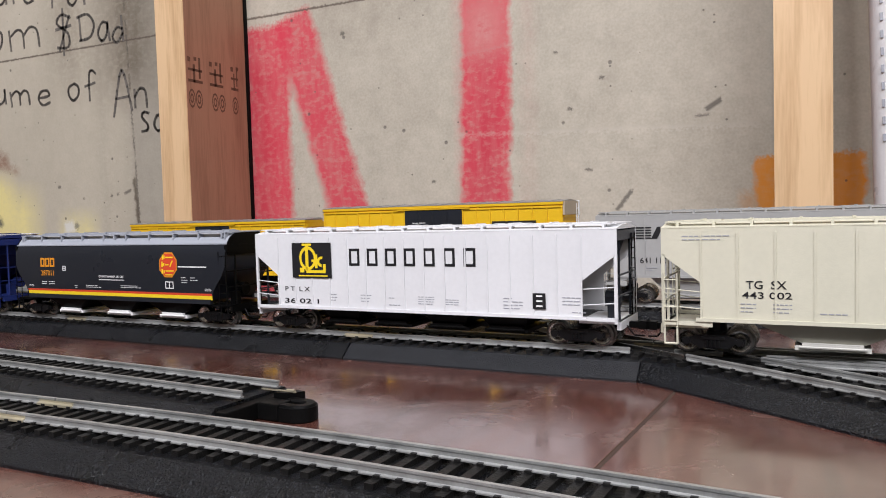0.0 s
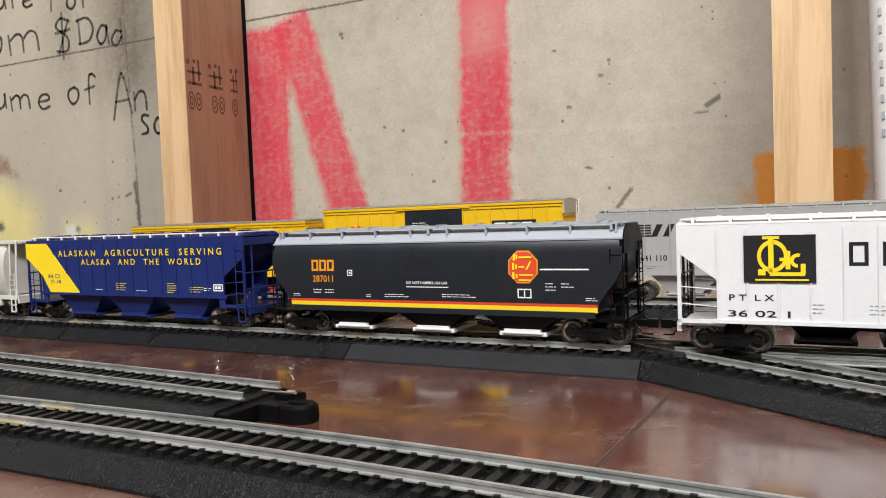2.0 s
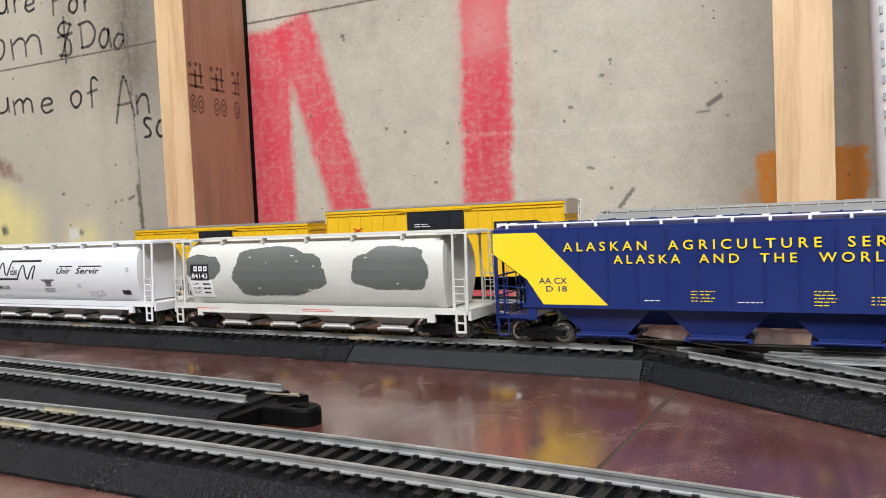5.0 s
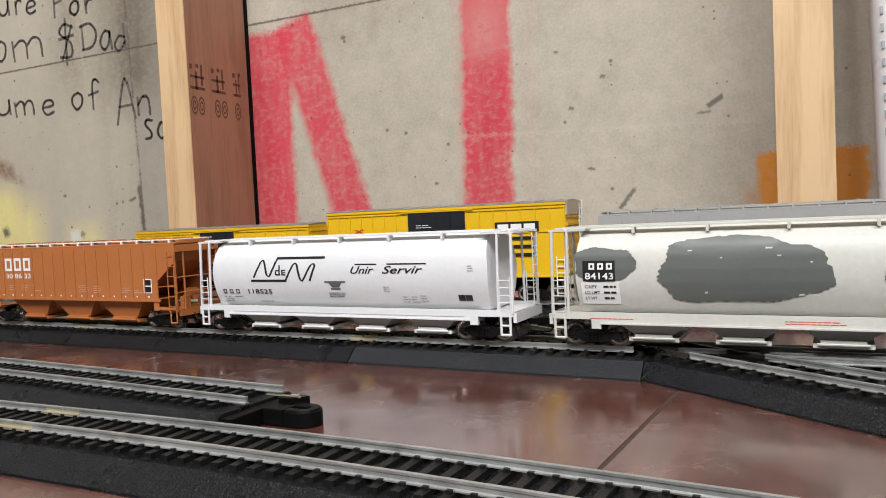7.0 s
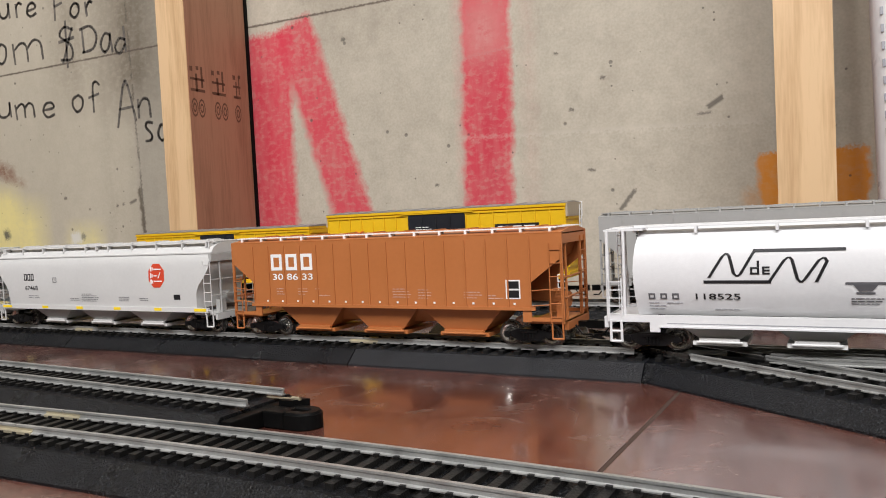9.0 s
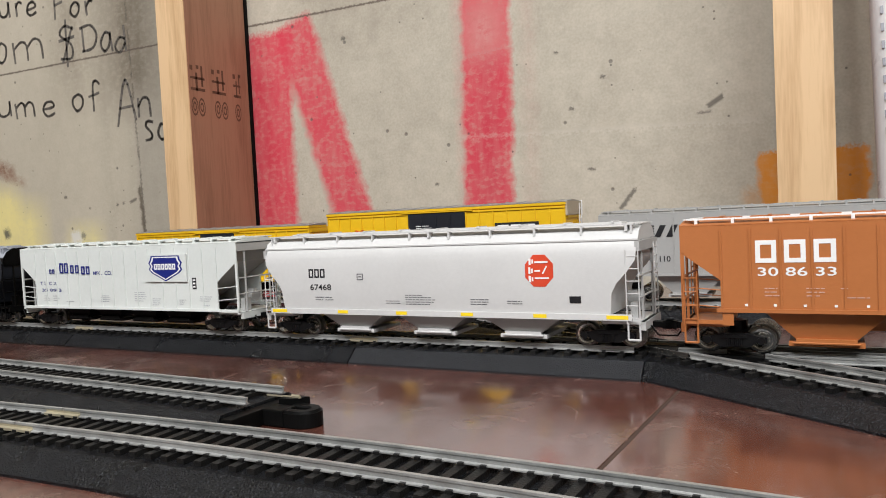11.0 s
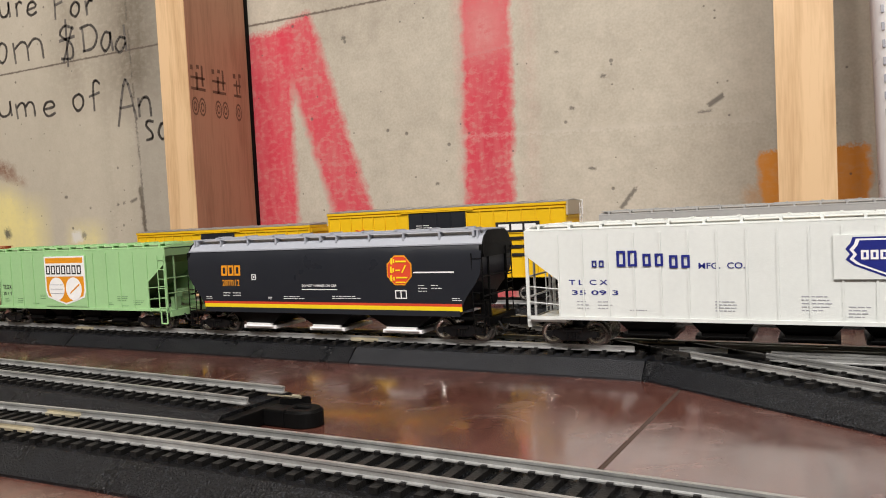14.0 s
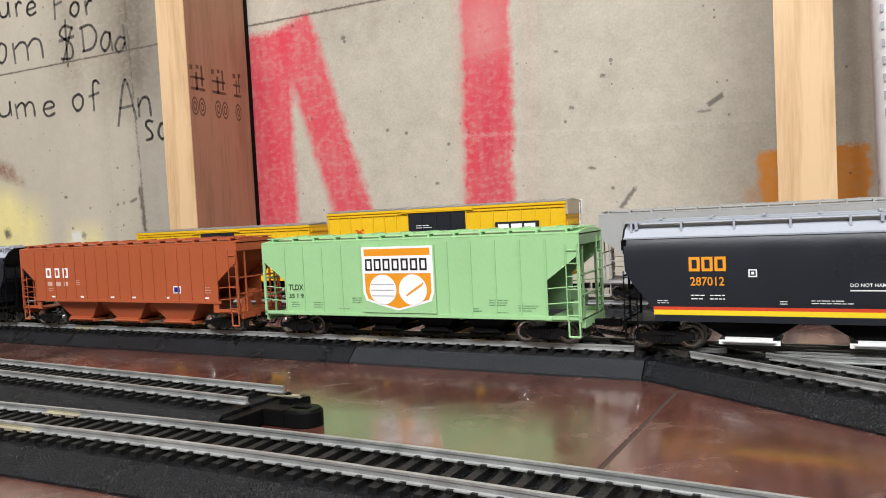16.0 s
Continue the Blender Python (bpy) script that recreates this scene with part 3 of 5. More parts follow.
def build_writing():
    """Hand-lettered marker words on the concrete; each mark a part."""
    ob = thing("wall_writing", "black hand-lettered marker words on the concrete wall", "wall writing", at=pose(0, 0.6896, 0))
    rnd = random.Random(5)
    rows = (("u", -1002, 380, 24, 19), ("r", -968, 378, 17, 18), ("e", -945, 374, 22, 18), ("F", -890, 362, 20, 34), ("o", -858, 360, 20, 18), ("r", -830, 358, 18, 17),
            ("o", -1014, 318, 24, 28), ("m", -978, 314, 68, 28), ("&", -884, 302, 30, 50), ("D", -842, 312, 32, 32), ("a", -806, 306, 22, 24), ("d", -780, 302, 22, 32),
            ("u", -1020, 243, 30, 20), ("m", -982, 238, 44, 20), ("e", -926, 235, 26, 19), ("o", -866, 236, 24, 22), ("f", -836, 232, 24, 40), ("A", -784, 208, 34, 58), ("n", -746, 216, 24, 24), ("S", -738, 184, 16, 26), ("c", -716, 184, 14, 20))
    for ch, x, z, w, h in rows:
        sh = Shape()
        for line in LETTERS[ch]:
            pts = [(x + w * u + rnd.uniform(-0.8, 0.8), z + h * v + rnd.uniform(-0.8, 0.8)) for u, v in line]
            pts = rounded(pts)
            for (x0, z0), (x1, z1) in zip(pts, pts[1:]):
                d = math.hypot(x1 - x0, z1 - z0) or 1
                t = 1.7 + rnd.uniform(-0.3, 0.3)
                nx, nz, ux, uz = -(z1 - z0) / d * t, (x1 - x0) / d * t, (x1 - x0) / d * 0.8, (z1 - z0) / d * 0.8
                sh.prism_y([(x0 + nx - ux, z0 + nz - uz), (x1 + nx + ux, z1 + nz + uz), (x1 - nx + ux, z1 - nz + uz), (x0 - nx - ux, z0 - nz - uz)], 0, 0.3)
        part("marker_letter", sh, PENCIL, ob)


def build_studs():
    a = stud(-603.2, -564.8, 589.6, 685.5, "pale pine wall stud with a reddish stamped side against the concrete")
    sh = Shape()
    # stamped grade marks, sideways on the wide face
    def dash(y0, y1, z0, z1):
        sh.box(19.0, 19.3, y0, y1, 800 + z0, 800 + z1)
    for y, wide in ((4.0, 21), (36, 21), (70, 12)):
        dash(y, y + wide, 217, 220)
        dash(y, y + wide, 229, 231.5)
        dash(y + wide * 0.35, y + wide * 0.5, 217, 236)
        dash(y + wide * 0.75, y + wide * 0.88, 222, 244)
        dash(y, y + 4, 238, 243)
        dash(y + 9, y + 13, 240, 244)
    for c in (8.5, 19.0, 43.5, 54.5, 76):
        for rr in (5.0, 2.6):
            for i in range(12):
                t0, t1 = 2 * math.pi * i / 12, 2 * math.pi * (i + 1) / 12
                sh.prism_x([(c + r * math.cos(t), 1000 + 2.0 * r * math.sin(t)) for r, t in ((rr, t0), (rr, t1), (rr - 1.1, t1), (rr - 1.1, t0))], 19.0, 19.3)
    part("grade_stamp", sh, STAMP, a, "dark brown illegible grade stamp")
    stud(-7.4, 30.6, 589.6, 685.5, "pale knot-free pine wall stud beside orange paint")


def build_pipe():
    ob = thing("pipe", "white plastic pipe standing against the concrete wall", "pipe", at=pose(0.0962, 0.64, -0.8, 0, -1.25, 0))
    part("tube", Shape().rod((0, 0, 0), (0, 0, 2440), 17, 28), PVC, ob, smooth=True)
    sh = Shape()
    for k in range(18):
        z = 915 + k * 12.5
        sh.box(-11.5, -9.6, -14.4, -12.6, z, z + 5.5)
    part("print", sh, GMARK, ob, "faint grey printed marks")


# ---------------------------------------------------------------- table
def build_table():
    ob = thing("table", "polished red-brown wooden table with seams between its leaves", "table", at=pose(0, 0, 0))
    # the joint runs a little askew across the table
    def joint(y, d):
        return (-66.6 + 0.091 * y + d, y)

    for d, far in ((-0.75, -2900), (0.75, 2600)):
        part("leaf", Shape().prism_z([joint(-420, d), joint(660, d), (far, 660), (far, -420)], -22, 0), TABLE, ob, bevel=0.25)
    part("seam", Shape().prism_z([joint(-420, -0.9), joint(-420, 0.9), joint(660, 0.9), joint(660, -0.9)], -6, -0.35), DUST, ob, "dusty dark joint")
    part("apron", Shape().box(-2860, 2560, -360, 600, -90, -23), TABLE, ob)
    for x in (-2800, -900, 900, 2500):
        for y in (-300, 540):
            part("leg", Shape().box(x - 30, x + 30, y - 30, y + 30, -800, -90), TABLE, ob, bevel=3)


# ---------------------------------------------------------------- track
RAIL_TOP = 11.5
RAIL_PROFILE = [(-1.15, 0), (1.15, 0), (1.15, 0.35), (0.32, 0.6), (0.32, 1.7), (0.6, 1.95), (0.6, 2.55), (-0.6, 2.55), (-0.6, 1.95), (-0.32, 1.7), (-0.32, 0.6), (-1.15, 0.35)]


def sweep(sh, line, profile, caps=True):
    """A profile of (offset to the right of travel negated, height) along a plan line of (x, y), z added."""
    n = len(profile)
    vs = []
    for i, (x, y) in enumerate(line):
        a, b = line[max(0, i - 1)], line[min(len(line) - 1, i + 1)]
        d = math.hypot(b[0] - a[0], b[1] - a[1])
        nx, ny = -(b[1] - a[1]) / d, (b[0] - a[0]) / d
        vs += [(x + nx * o, y + ny * o, z) for o, z in profile]
    fs = [(k * n + i, k * n + (i + 1) % n, (k + 1) * n + (i + 1) % n, (k + 1) * n + i) for k in range(len(line) - 1) for i in range(n)]
    if caps:
        fs += [list(range(n)), list(range((len(line) - 1) * n, len(line) * n))]
    sh.add(vs, fs)


def offset(line, o):
    out = []
    for i, (x, y) in enumerate(line):
        a, b = line[max(0, i - 1)], line[min(len(line) - 1, i + 1)]
        d = math.hypot(b[0] - a[0], b[1] - a[1])
        out.append((x - (b[1] - a[1]) / d * o, y + (b[0] - a[0]) / d * o))
    return out


TIE_MESH = None


def tie_mesh():
    global TIE_MESH
    if TIE_MESH is None:
        sh = Shape().box(-1.3, 1.3, -13.6, 13.6, 0, 1.9)
        for y in (-8.75, 8.75):
            for s in (-1, 1):
                sh.box(-0.8, 0.8, y + s * 1.25 - 0.55, y + s * 1.25 + 0.55, 2.0, 2.75)
        TIE_MESH = sh.mesh("tie", TIE)
    return TIE_MESH


def track(label, line, x0, x1, joints=(), rails=((-8.75, None, None), (8.75, None, None)), pitch=7.9, half_base=24.5, half_top=17.2, tie_range=None, top=7.0, fine=()):
    """Roadbed track along a plan line (mm). line(x) gives y of the middle."""
    ob = thing("railway_track", label, "model railway track", "model railway tracks", at=pose(0, 0, 0))
    cuts = [x0, *joints, x1]
    for a, b in zip(cuts, cuts[1:]):
        n = max(2, int((b - a) / 25))
        pts = [(a + 0.35 + (b - a - 0.7) * i / n, line(a + 0.35 + (b - a - 0.7) * i / n)) for i in range(n + 1)]
        sh = Shape()
        sweep(sh, pts, [(-half_base, 0), (half_base, 0), (half_base, 0.9), (half_top, top), (-half_top, top), (-half_base, 0.9)])
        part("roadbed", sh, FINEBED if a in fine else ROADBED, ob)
    for o, ra, rb in rails:
        ra, rb = x0 if ra is None else ra, x1 if rb is None else rb
        edges = [ra, *[j for j in joints if ra < j < rb], rb]
        for a, b in zip(edges, edges[1:]):
            m = max(2, int((b - a) / 12))
            pts = [(a + 0.3 + (b - a - 0.6) * i / m, line(a + 0.3 + (b - a - 0.6) * i / m)) for i in range(m + 1)]
            sh = Shape()
            sweep(sh, offset(pts, o), [(p, RAIL_TOP - 2.55 + z) for p, z in RAIL_PROFILE])
            part("rail", sh, RAIL, ob)
        for j in joints:
            if ra < j < rb:
                sh = Shape()
                pts = [(j - 8.5, line(j - 8.5)), (j, line(j)), (j + 8.5, line(j + 8.5))]
                sweep(sh, offset(pts, o), [(-1.5, RAIL_TOP - 2.7), (1.5, RAIL_TOP - 2.7), (1.5, RAIL_TOP - 1.9), (0.45, RAIL_TOP - 1.6), (0.45, RAIL_TOP - 0.95), (-0.45, RAIL_TOP - 0.95), (-0.45, RAIL_TOP - 1.6), (-1.5, RAIL_TOP - 1.9)])
                part("rail_joiner", sh, BRASS, ob, "brass rail joiner")
    t0, t1 = tie_range or (x0, x1)
    k = int((t1 - t0) / pitch)
    for i in range(k):
        x = t0 + (i + 0.5) * pitch
        tie = new("tie", tie_mesh())
        tie.parent = ob
        ang = math.degrees(math.atan2(line(x + 1) - line(x - 1), 2))
        tie.matrix_basis = pose(x / 1000, line(x) / 1000, 0.0067, 0, 0, ang)
    return ob


def main_line(x):
    return 322.8 - 0.044 * x


def near_line(x):
    u = max(0.0, x + 200) / 1000
    return 162.0 - 0.26 * u * u * 1000


def siding_line(x):
    return 208.3 - 0.085 * (x + 172)


def diag_line(x):
    return 322.3 - 0.69 * (x + 42.3)


def build_tracks():
    track("black roadbed main track with silver rails beneath the train", main_line, -2750, 2350, joints=(-2400, -2170, -1940, -1710, -1480, -1250, -1080, -860, -640, -420, -200, -55, 170, 400, 630, 860, 1090, 1320, 1550, 1780, 2010), rails=((-8.75, None, -61), (-8.75, -8, None), (8.75, None, None)), tie_range=(-560, 60), fine=(-200,))
    track("black roadbed track with dull silver rails along the table's edge", near_line, -640, 230, joints=(-462, -229, 4), tie_range=(-420, 80), pitch=6.3, half_base=23.6, half_top=15.9)
    track("short black roadbed siding with rails ending at an open joiner", siding_line, -640, -176,
          joints=(-400,), rails=((-8.75, None, -172), (8.75, None, -171)), tie_range=(-400, -180), pitch=6.6)
    track("diagonal black roadbed track that branches off the main line", diag_line, -52, 190, joints=(100,), rails=((-8.75, -33, None), (8.75, -15, None)), tie_range=(-42, 75), pitch=6.3, top=6.8)
    track("rear black roadbed track carrying parked cars by the wall", lambda x: 478.0, -700, 320, joints=(-450, -210, 30), tie_range=(-180, 60))
    track("black diagonal yard track joining the main line from behind", diag_line, -190, -100, tie_range=(-190, -104), pitch=6.3, top=6.8)
    guard = thing("turnout", "short silver guard rails inside the branch's main rails", "model railway track", at=pose(0, 0, 0))
    for x0, x1, o in ((-2, 120, -14.6), (4, 110, -3.0), (-30, 12, 4.0), (-43.5, -24.5, -7.0)):
        g = Shape()
        sweep(g, [(x, main_line(x) + o) for x in (x0, (x0 + x1) / 2, x1)], [(p, RAIL_TOP - 2.6 + z) for p, z in RAIL_PROFILE])
        part("guard_rail", g, RAIL, guard)
    for o, xa, xb in ((-8.75, -99, -33.5), (8.75, -99, -15.5)):
        g = Shape()
        sweep(g, offset([(xa + (xb - xa) * i / 8, diag_line(xa + (xb - xa) * i / 8)) for i in range(9)], o), [(p * 0.55, RAIL_TOP - 3.1 + z) for p, z in RAIL_PROFILE])
        part("crossing_rail", g, TREAD, guard, "thin rail crossing the main line")
    fr = Shape()
    fr.prism_z([(-40, 318), (-12, 310), (10, 301), (12, 304), (-8, 318), (-36, 330), (-60, 336), (-58, 330)], 7.0, 9.6)
    part("frog", fr, UNDER, guard, "black plastic frog between the rails")


def build_connector():
    """The plastic tongue and loop at the open end of the siding."""
    ob = thing("track_connector", "black plastic track connector loop at the siding's end", "track connector", at=pose(-0.176, 0.2085, 0, 0, 0, -4.1))
    part("block", Shape().box(0, 5, -18, 18, 0.3, 6.0), UNDER, ob, bevel=0.4)
    part("tongue", Shape().box(5.2, 14.5, -3.2, 4.4, 0.3, 6.3), UNDER, ob, bevel=0.6)
    arc = [(-math.pi / 2 + math.pi * i / 16) for i in range(17)]
    ring = [(12, -0.6)] + [(19.2 + 4.2 * math.cos(a), 3.4 + 4.0 * math.sin(a)) for a in arc] + [(11.5, 7.4)]
    sh = Shape()
    sweep(sh, ring, [(-2.1, 0.3), (2.1, 0.3), (2.1, 5.5), (1.6, 6.1), (-1.2, 6.1), (-1.6, 5.2), (-2.1, 5.2)])
    sh.box(6.0, 15.5, -2.4, 9.2, 0.4, 4.6)
    part("loop", sh, UNDER, ob)
    part("rest", Shape().prism_z([(5.2, 5.6), (11, 6.6), (15, 11.4), (5.2, 12.5)], 0.3, 7.9), UNDER, ob)
    part("pin", Shape().box(-3, 13, 8.1, 9.0, 7.7, 8.2).rod((9, 8.55, 8.4), (12.6, 8.55, 8.4), 0.55, 8), BRASS, ob, "brass rail joiner pin")


# ---------------------------------------------------------------- rail cars
WHEELS = []


def truck(parent, x, parts):
    """A two-axle truck: side frames with springs, bolster and two wheel sets."""
    sh = Shape()
    for s in (-1, 1):
        y0, y1 = (s * 11.4, s * 13.2) if s > 0 else (s * 13.2, s * 11.4)
        sh.prism_y([(-12, 4.0), (-12, 6.3), (-8.6, 6.6), (-5.2, 7.6), (5.2, 7.6), (8.6, 6.6), (12, 6.3), (12, 4.0), (8.4, 4.2), (5.0, 2.2), (-5.0, 2.2), (-8.4, 4.2)], y0, y1)
        for k in (-2.2, -0.7, 0.8, 2.3):
            sh.rod((k, s * 13.5, 2.9), (k, s * 13.5, 5.6), 0.55, 6)
        for k in (-10, 10):
            sh.rod((k, s * 12.6, 5.15), (k, s * 14.4, 5.15), 1.5, 10)
        sh.box(-4.4, 4.4, s * 13.4 - 0.5, s * 13.4 + 0.5, 6.0, 7.0)
    sh.box(-3.6, 3.6, -11.4, 11.4, 4.0, 7.6)
    sh.rod((0, 0, 7.4), (0, 0, 11.5), 4.0, 10)
    tr = part("truck", sh, TRUCK, parent, "black truck side frames and bolster")
    tr.matrix_basis = pose(x / 1000, 0, 0)
    for k in (-10, 10):
        ws = Shape()
        for s in (-1, 1):
            ys = [s * v for v in (7.1, 7.3, 8.1, 8.15, 10.4, 10.6, 10.5, 9.3, 9.9)]
            ws.wheel(0, 0, ys, (2.0, 5.95, 5.95, 5.25, 5.15, 4.6, 4.1, 2.0, 1.7))
        ws.rod((0, -11.0, 0), (0, 11.0, 0), 0.9, 8)
        if not WHEELS:
            WHEELS.append(ws.mesh("wheel_set", TREAD, True))
            WHEELS[0].materials.append(WHEELFACE)
            for f in WHEELS[0].polygons:
                if abs(f.normal.y) > 0.6 and math.hypot(f.center.x, f.center.z) < 0.0042:
                    f.material_index = 1
        ob = new("wheel_set", WHEELS[0])
        ob.parent = tr
        tagged(ob, "dark metal wheels with shiny dished faces")
        ob.matrix_basis = pose(k / 1000, 0, 0.00515)
        parts.append((ob, k))
    return tr


def ladder(sh, x, y, z0, z1, half, rungs, along_x=True, r=0.3):
    d = (half, 0) if along_x else (0, half)
    for s in (-1, 1):
        sh.rod((x + s * d[0], y + s * d[1], z0), (x + s * d[0], y + s * d[1], z1), r)
    for i in range(rungs):
        z = z0 + (z1 - z0) * (i + 0.5) / rungs
        sh.rod((x - d[0], y - d[1], z), (x + d[0], y + d[1], z), r * 0.85)


def loft(profile, xe):
    """A closed body: half profile of (half width, z) from the top down; xe(z) is the half length there."""
    sh = Shape()
    n = len(profile)
    v = []
    for w, z in profile:
        e = xe(z)
        v += [(-e, -w, z), (e, -w, z), (e, w, z), (-e, w, z)]
    f = []
    for i in range(n - 1):
        a, b = 4 * i, 4 * (i + 1)
        f += [(a + j, a + (j + 1) % 4, b + (j + 1) % 4, b + j) for j in range(4)]
    f += [(0, 1, 2, 3), tuple(4 * (n - 1) + j for j in (3, 2, 1, 0))]
    return sh.add(v, f)


def interp(pairs, z):
    """Straight-line interpolation in pairs of (z, value), z rising."""
    if z <= pairs[0][0]:
        return pairs[0][1]
    for (a, p), (b, q) in zip(pairs, pairs[1:]):
        if z <= b:
            return p + (q - p) * (z - a) / (b - a)
    return pairs[-1][1]


def couplers(car, L):
    for s in (-1, 1):
        sh = Shape()
        x = s * L / 2
        sh.box(min(x - s * 6, x + s * 5), max(x - s * 6, x + s * 5), -1.6, 1.6, 7.4, 10.0)
        sh.box(min(x + s * 5, x + s * 9.5), max(x + s * 5, x + s * 9.5), -2.6, 1.0, 7.0, 10.6)
        sh.box(min(x + s * 6.5, x + s * 8.8), max(x + s * 6.5, x + s * 8.8), 1.0, 2.6, 7.2, 10.4)
        part("coupler", sh, UNDER, car, "dark knuckle coupler")
        hose = Shape()
        hose.rod((x + s * 1, -6, 9), (x + s * 4, -6.4, 5), 0.4)
        hose.rod((x + s * 4, -6.4, 5), (x + s * 8, -5, 4.6), 0.4)
        part("brake_hose", hose, UNDER, car, "black brake hose")


def running_boards(car, L, z, mat, y, gap=13.0):
    for s in (-1, 1):
        sh = Shape()
        sh.box(-L / 2 + 3, L / 2 - 3, s * y - 1.9, s * y + 1.9, z, z + 0.55)
        n = int((L - 12) / gap)
        for i in range(n + 1):
            x = -L / 2 + 6 + (L - 12) * i / n
            sh.box(x - 0.55, x + 0.55, s * y - 2.1, s * y + 2.1, z - 2.6, z)
        part("running_board", sh, mat, car)
    for s in (-1, 1):
        e = Shape()
        for k in range(5):
            x = s * (L / 2 - 1.2 - k * 1.1)
            e.box(x - 0.35, x + 0.35, -y, y, z + 0.1, z + 0.5)
        part("end_walkway", e, mat, car)


def bays(car, xs, ztop, mat, plate, wtop=42, wbot=20, zbot=6.0, y=14.2):
    for x in xs:
        sh = Shape()
        v = []
        for z, w, yy in ((ztop, wtop / 2, y + 1.6), (zbot, wbot / 2, y - 2.0)):
            v += [(x - w, -yy, z), (x + w, -yy, z), (x + w, yy, z), (x - w, yy, z)]
        sh.add(v, [(0, 1, 2, 3), (7, 6, 5, 4), (0, 1, 5, 4), (1, 2, 6, 5), (2, 3, 7, 6), (3, 0, 4, 7)])
        part("hopper_bay", sh, mat, car)
        g = Shape()
        g.box(x - wbot / 2 - 2.5, x + wbot / 2 + 2.5, -y + 1.2, y - 1.2, zbot - 2.6, zbot - 0.9)
        g.box(x - wbot / 2, x + wbot / 2, -y + 0.4, -y + 2.2, zbot - 0.9, zbot + 0.4)
        g.rod((x - wbot / 2 - 1, -y + 0.6, zbot - 1.2), (x + wbot / 2 + 1, -y + 0.6, zbot - 1.2), 0.5)
        part("outlet_gate", g, plate, car)


def ribbed_car(label, L, colour, end_colour, zb, ribs, parts, side_top=50.6, gates=None, bay=None, gate=None, ladder_mat=None, cut=15.0, rails=True, ladders=(1, 1), end_ladder=None, bay_width=42, white_edge=False):
    """A covered hopper with upright posts along its sides and open corners at its ends."""
    car = thing("hopper_car", label, "model railway hopper car", "cars of the moving train")
    h = L / 2
    HW = 17.6
    core = [(16.9, side_top - 0.4), (16.9, 40), (15, 28), (12.5, 15.5), (6, 9)]
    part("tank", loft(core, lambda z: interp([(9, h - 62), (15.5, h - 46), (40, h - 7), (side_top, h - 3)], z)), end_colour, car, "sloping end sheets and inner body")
    poly = [(-h, side_top), (h, side_top), (h, 40.5), (h - cut, 29), (h - cut, zb), (-h + cut, zb), (-h + cut, 29), (-h, 40.5)]
    for s in (-1, 1):
        sh = Shape()
        sh.prism_y(poly, s * (HW - 0.6), s * HW)
        sh.box(-h, h, s * HW - (0.5 if s > 0 else -0.1), s * HW + (0.1 if s > 0 else 0.5) if s > 0 else s * HW + 0.5, side_top - 0.9, side_top + 0.5)
        part("side_sheet", sh, colour, car)
        post = Shape().box(-0.34, 0.34, *((HW, HW + 0.42) if s > 0 else (-HW - 0.42, -HW)), zb + 0.6, side_top - 1.5).mesh("side_post", colour)
        for i in range(ribs):
            ob = new("side_post", post)
            ob.parent = car
            ob.location.x = (-h + cut + (L - 2 * cut) * i / (ribs - 1)) / 1000
        sl = Shape()
        a, b = (HW - 0.4, HW + 0.6) if s > 0 else (-HW - 0.6, -HW + 0.4)
        sl.box(-h + cut - 2, h - cut + 2, a, b, zb - 0.8, zb + 0.7)
        part("side_sill", sl, colour, car)
        for e in (-1, 1):
            fr = Shape()
            fr.box(min(e * (h - 1.4), e * h), max(e * (h - 1.4), e * h), *sorted((s * (HW - 0.9), s * HW)), 11.0, 40.5)
            fr.box(min(e * (h - cut), e * h), max(e * (h - cut), e * h), *sorted((s * (HW - 1.2), s * HW)), min(zb, 12.5) - 0.6, min(zb, 12.5) + 1.0)
            if zb > 14:
                fr.box(min(e * (h - cut - 4), e * (h - cut)), max(e * (h - cut - 4), e * (h - cut)), *sorted((s * (HW - 0.9), s * HW)), 11.5, zb)
            part("corner_post", fr, colour, car)
            if rails:
                hr = Shape()
                for z in (18.6, 25.4):
                    hr.rod((e * (h - cut), s * (HW - 0.3), z), (e * (h - 0.8), s * (HW - 0.3), z + 1.2), 0.24)
                part("hand_rail", hr, ladder_mat or colour, car)
    part("roof", Shape().prism_x([(-HW, side_top + 0.3), (-HW, side_top + 0.7), (-8, side_top + 2.2), (0, side_top + 2.5), (8, side_top + 2.2), (HW, side_top + 0.7), (HW, side_top + 0.3)], -h, h), colour, car)
    hatch = Shape().box(-7, 7, -4.6, 4.6, side_top + 2.3, side_top + 3.3).box(-0.5, 0.5, -5.2, 5.2, side_top + 3.1, side_top + 3.7).mesh("roof_hatch", colour)
    for i in range(10):
        ob = new("roof_hatch", hatch)
        ob.parent = car
        ob.location.x = (-h + 14 + (L - 28) * i / 9) / 1000
    running_boards(car, L, side_top + 2.5, WMARK if white_edge else colour, 13.5)
    end_details(car, L, colour, end_colour, end_ladder or colour, side_top, ladders)
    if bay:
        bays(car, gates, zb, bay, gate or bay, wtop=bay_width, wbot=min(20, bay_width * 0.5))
    else:
        bays(car, (-44, -15, 15, 44), 13.5, UNDER, UNDER, wtop=26, wbot=16, zbot=7)
    couplers(car, L)
    for x in (-h + 18.5, h - 18.5):
        truck(car, x, parts)
    return car, (lambda z: HW)


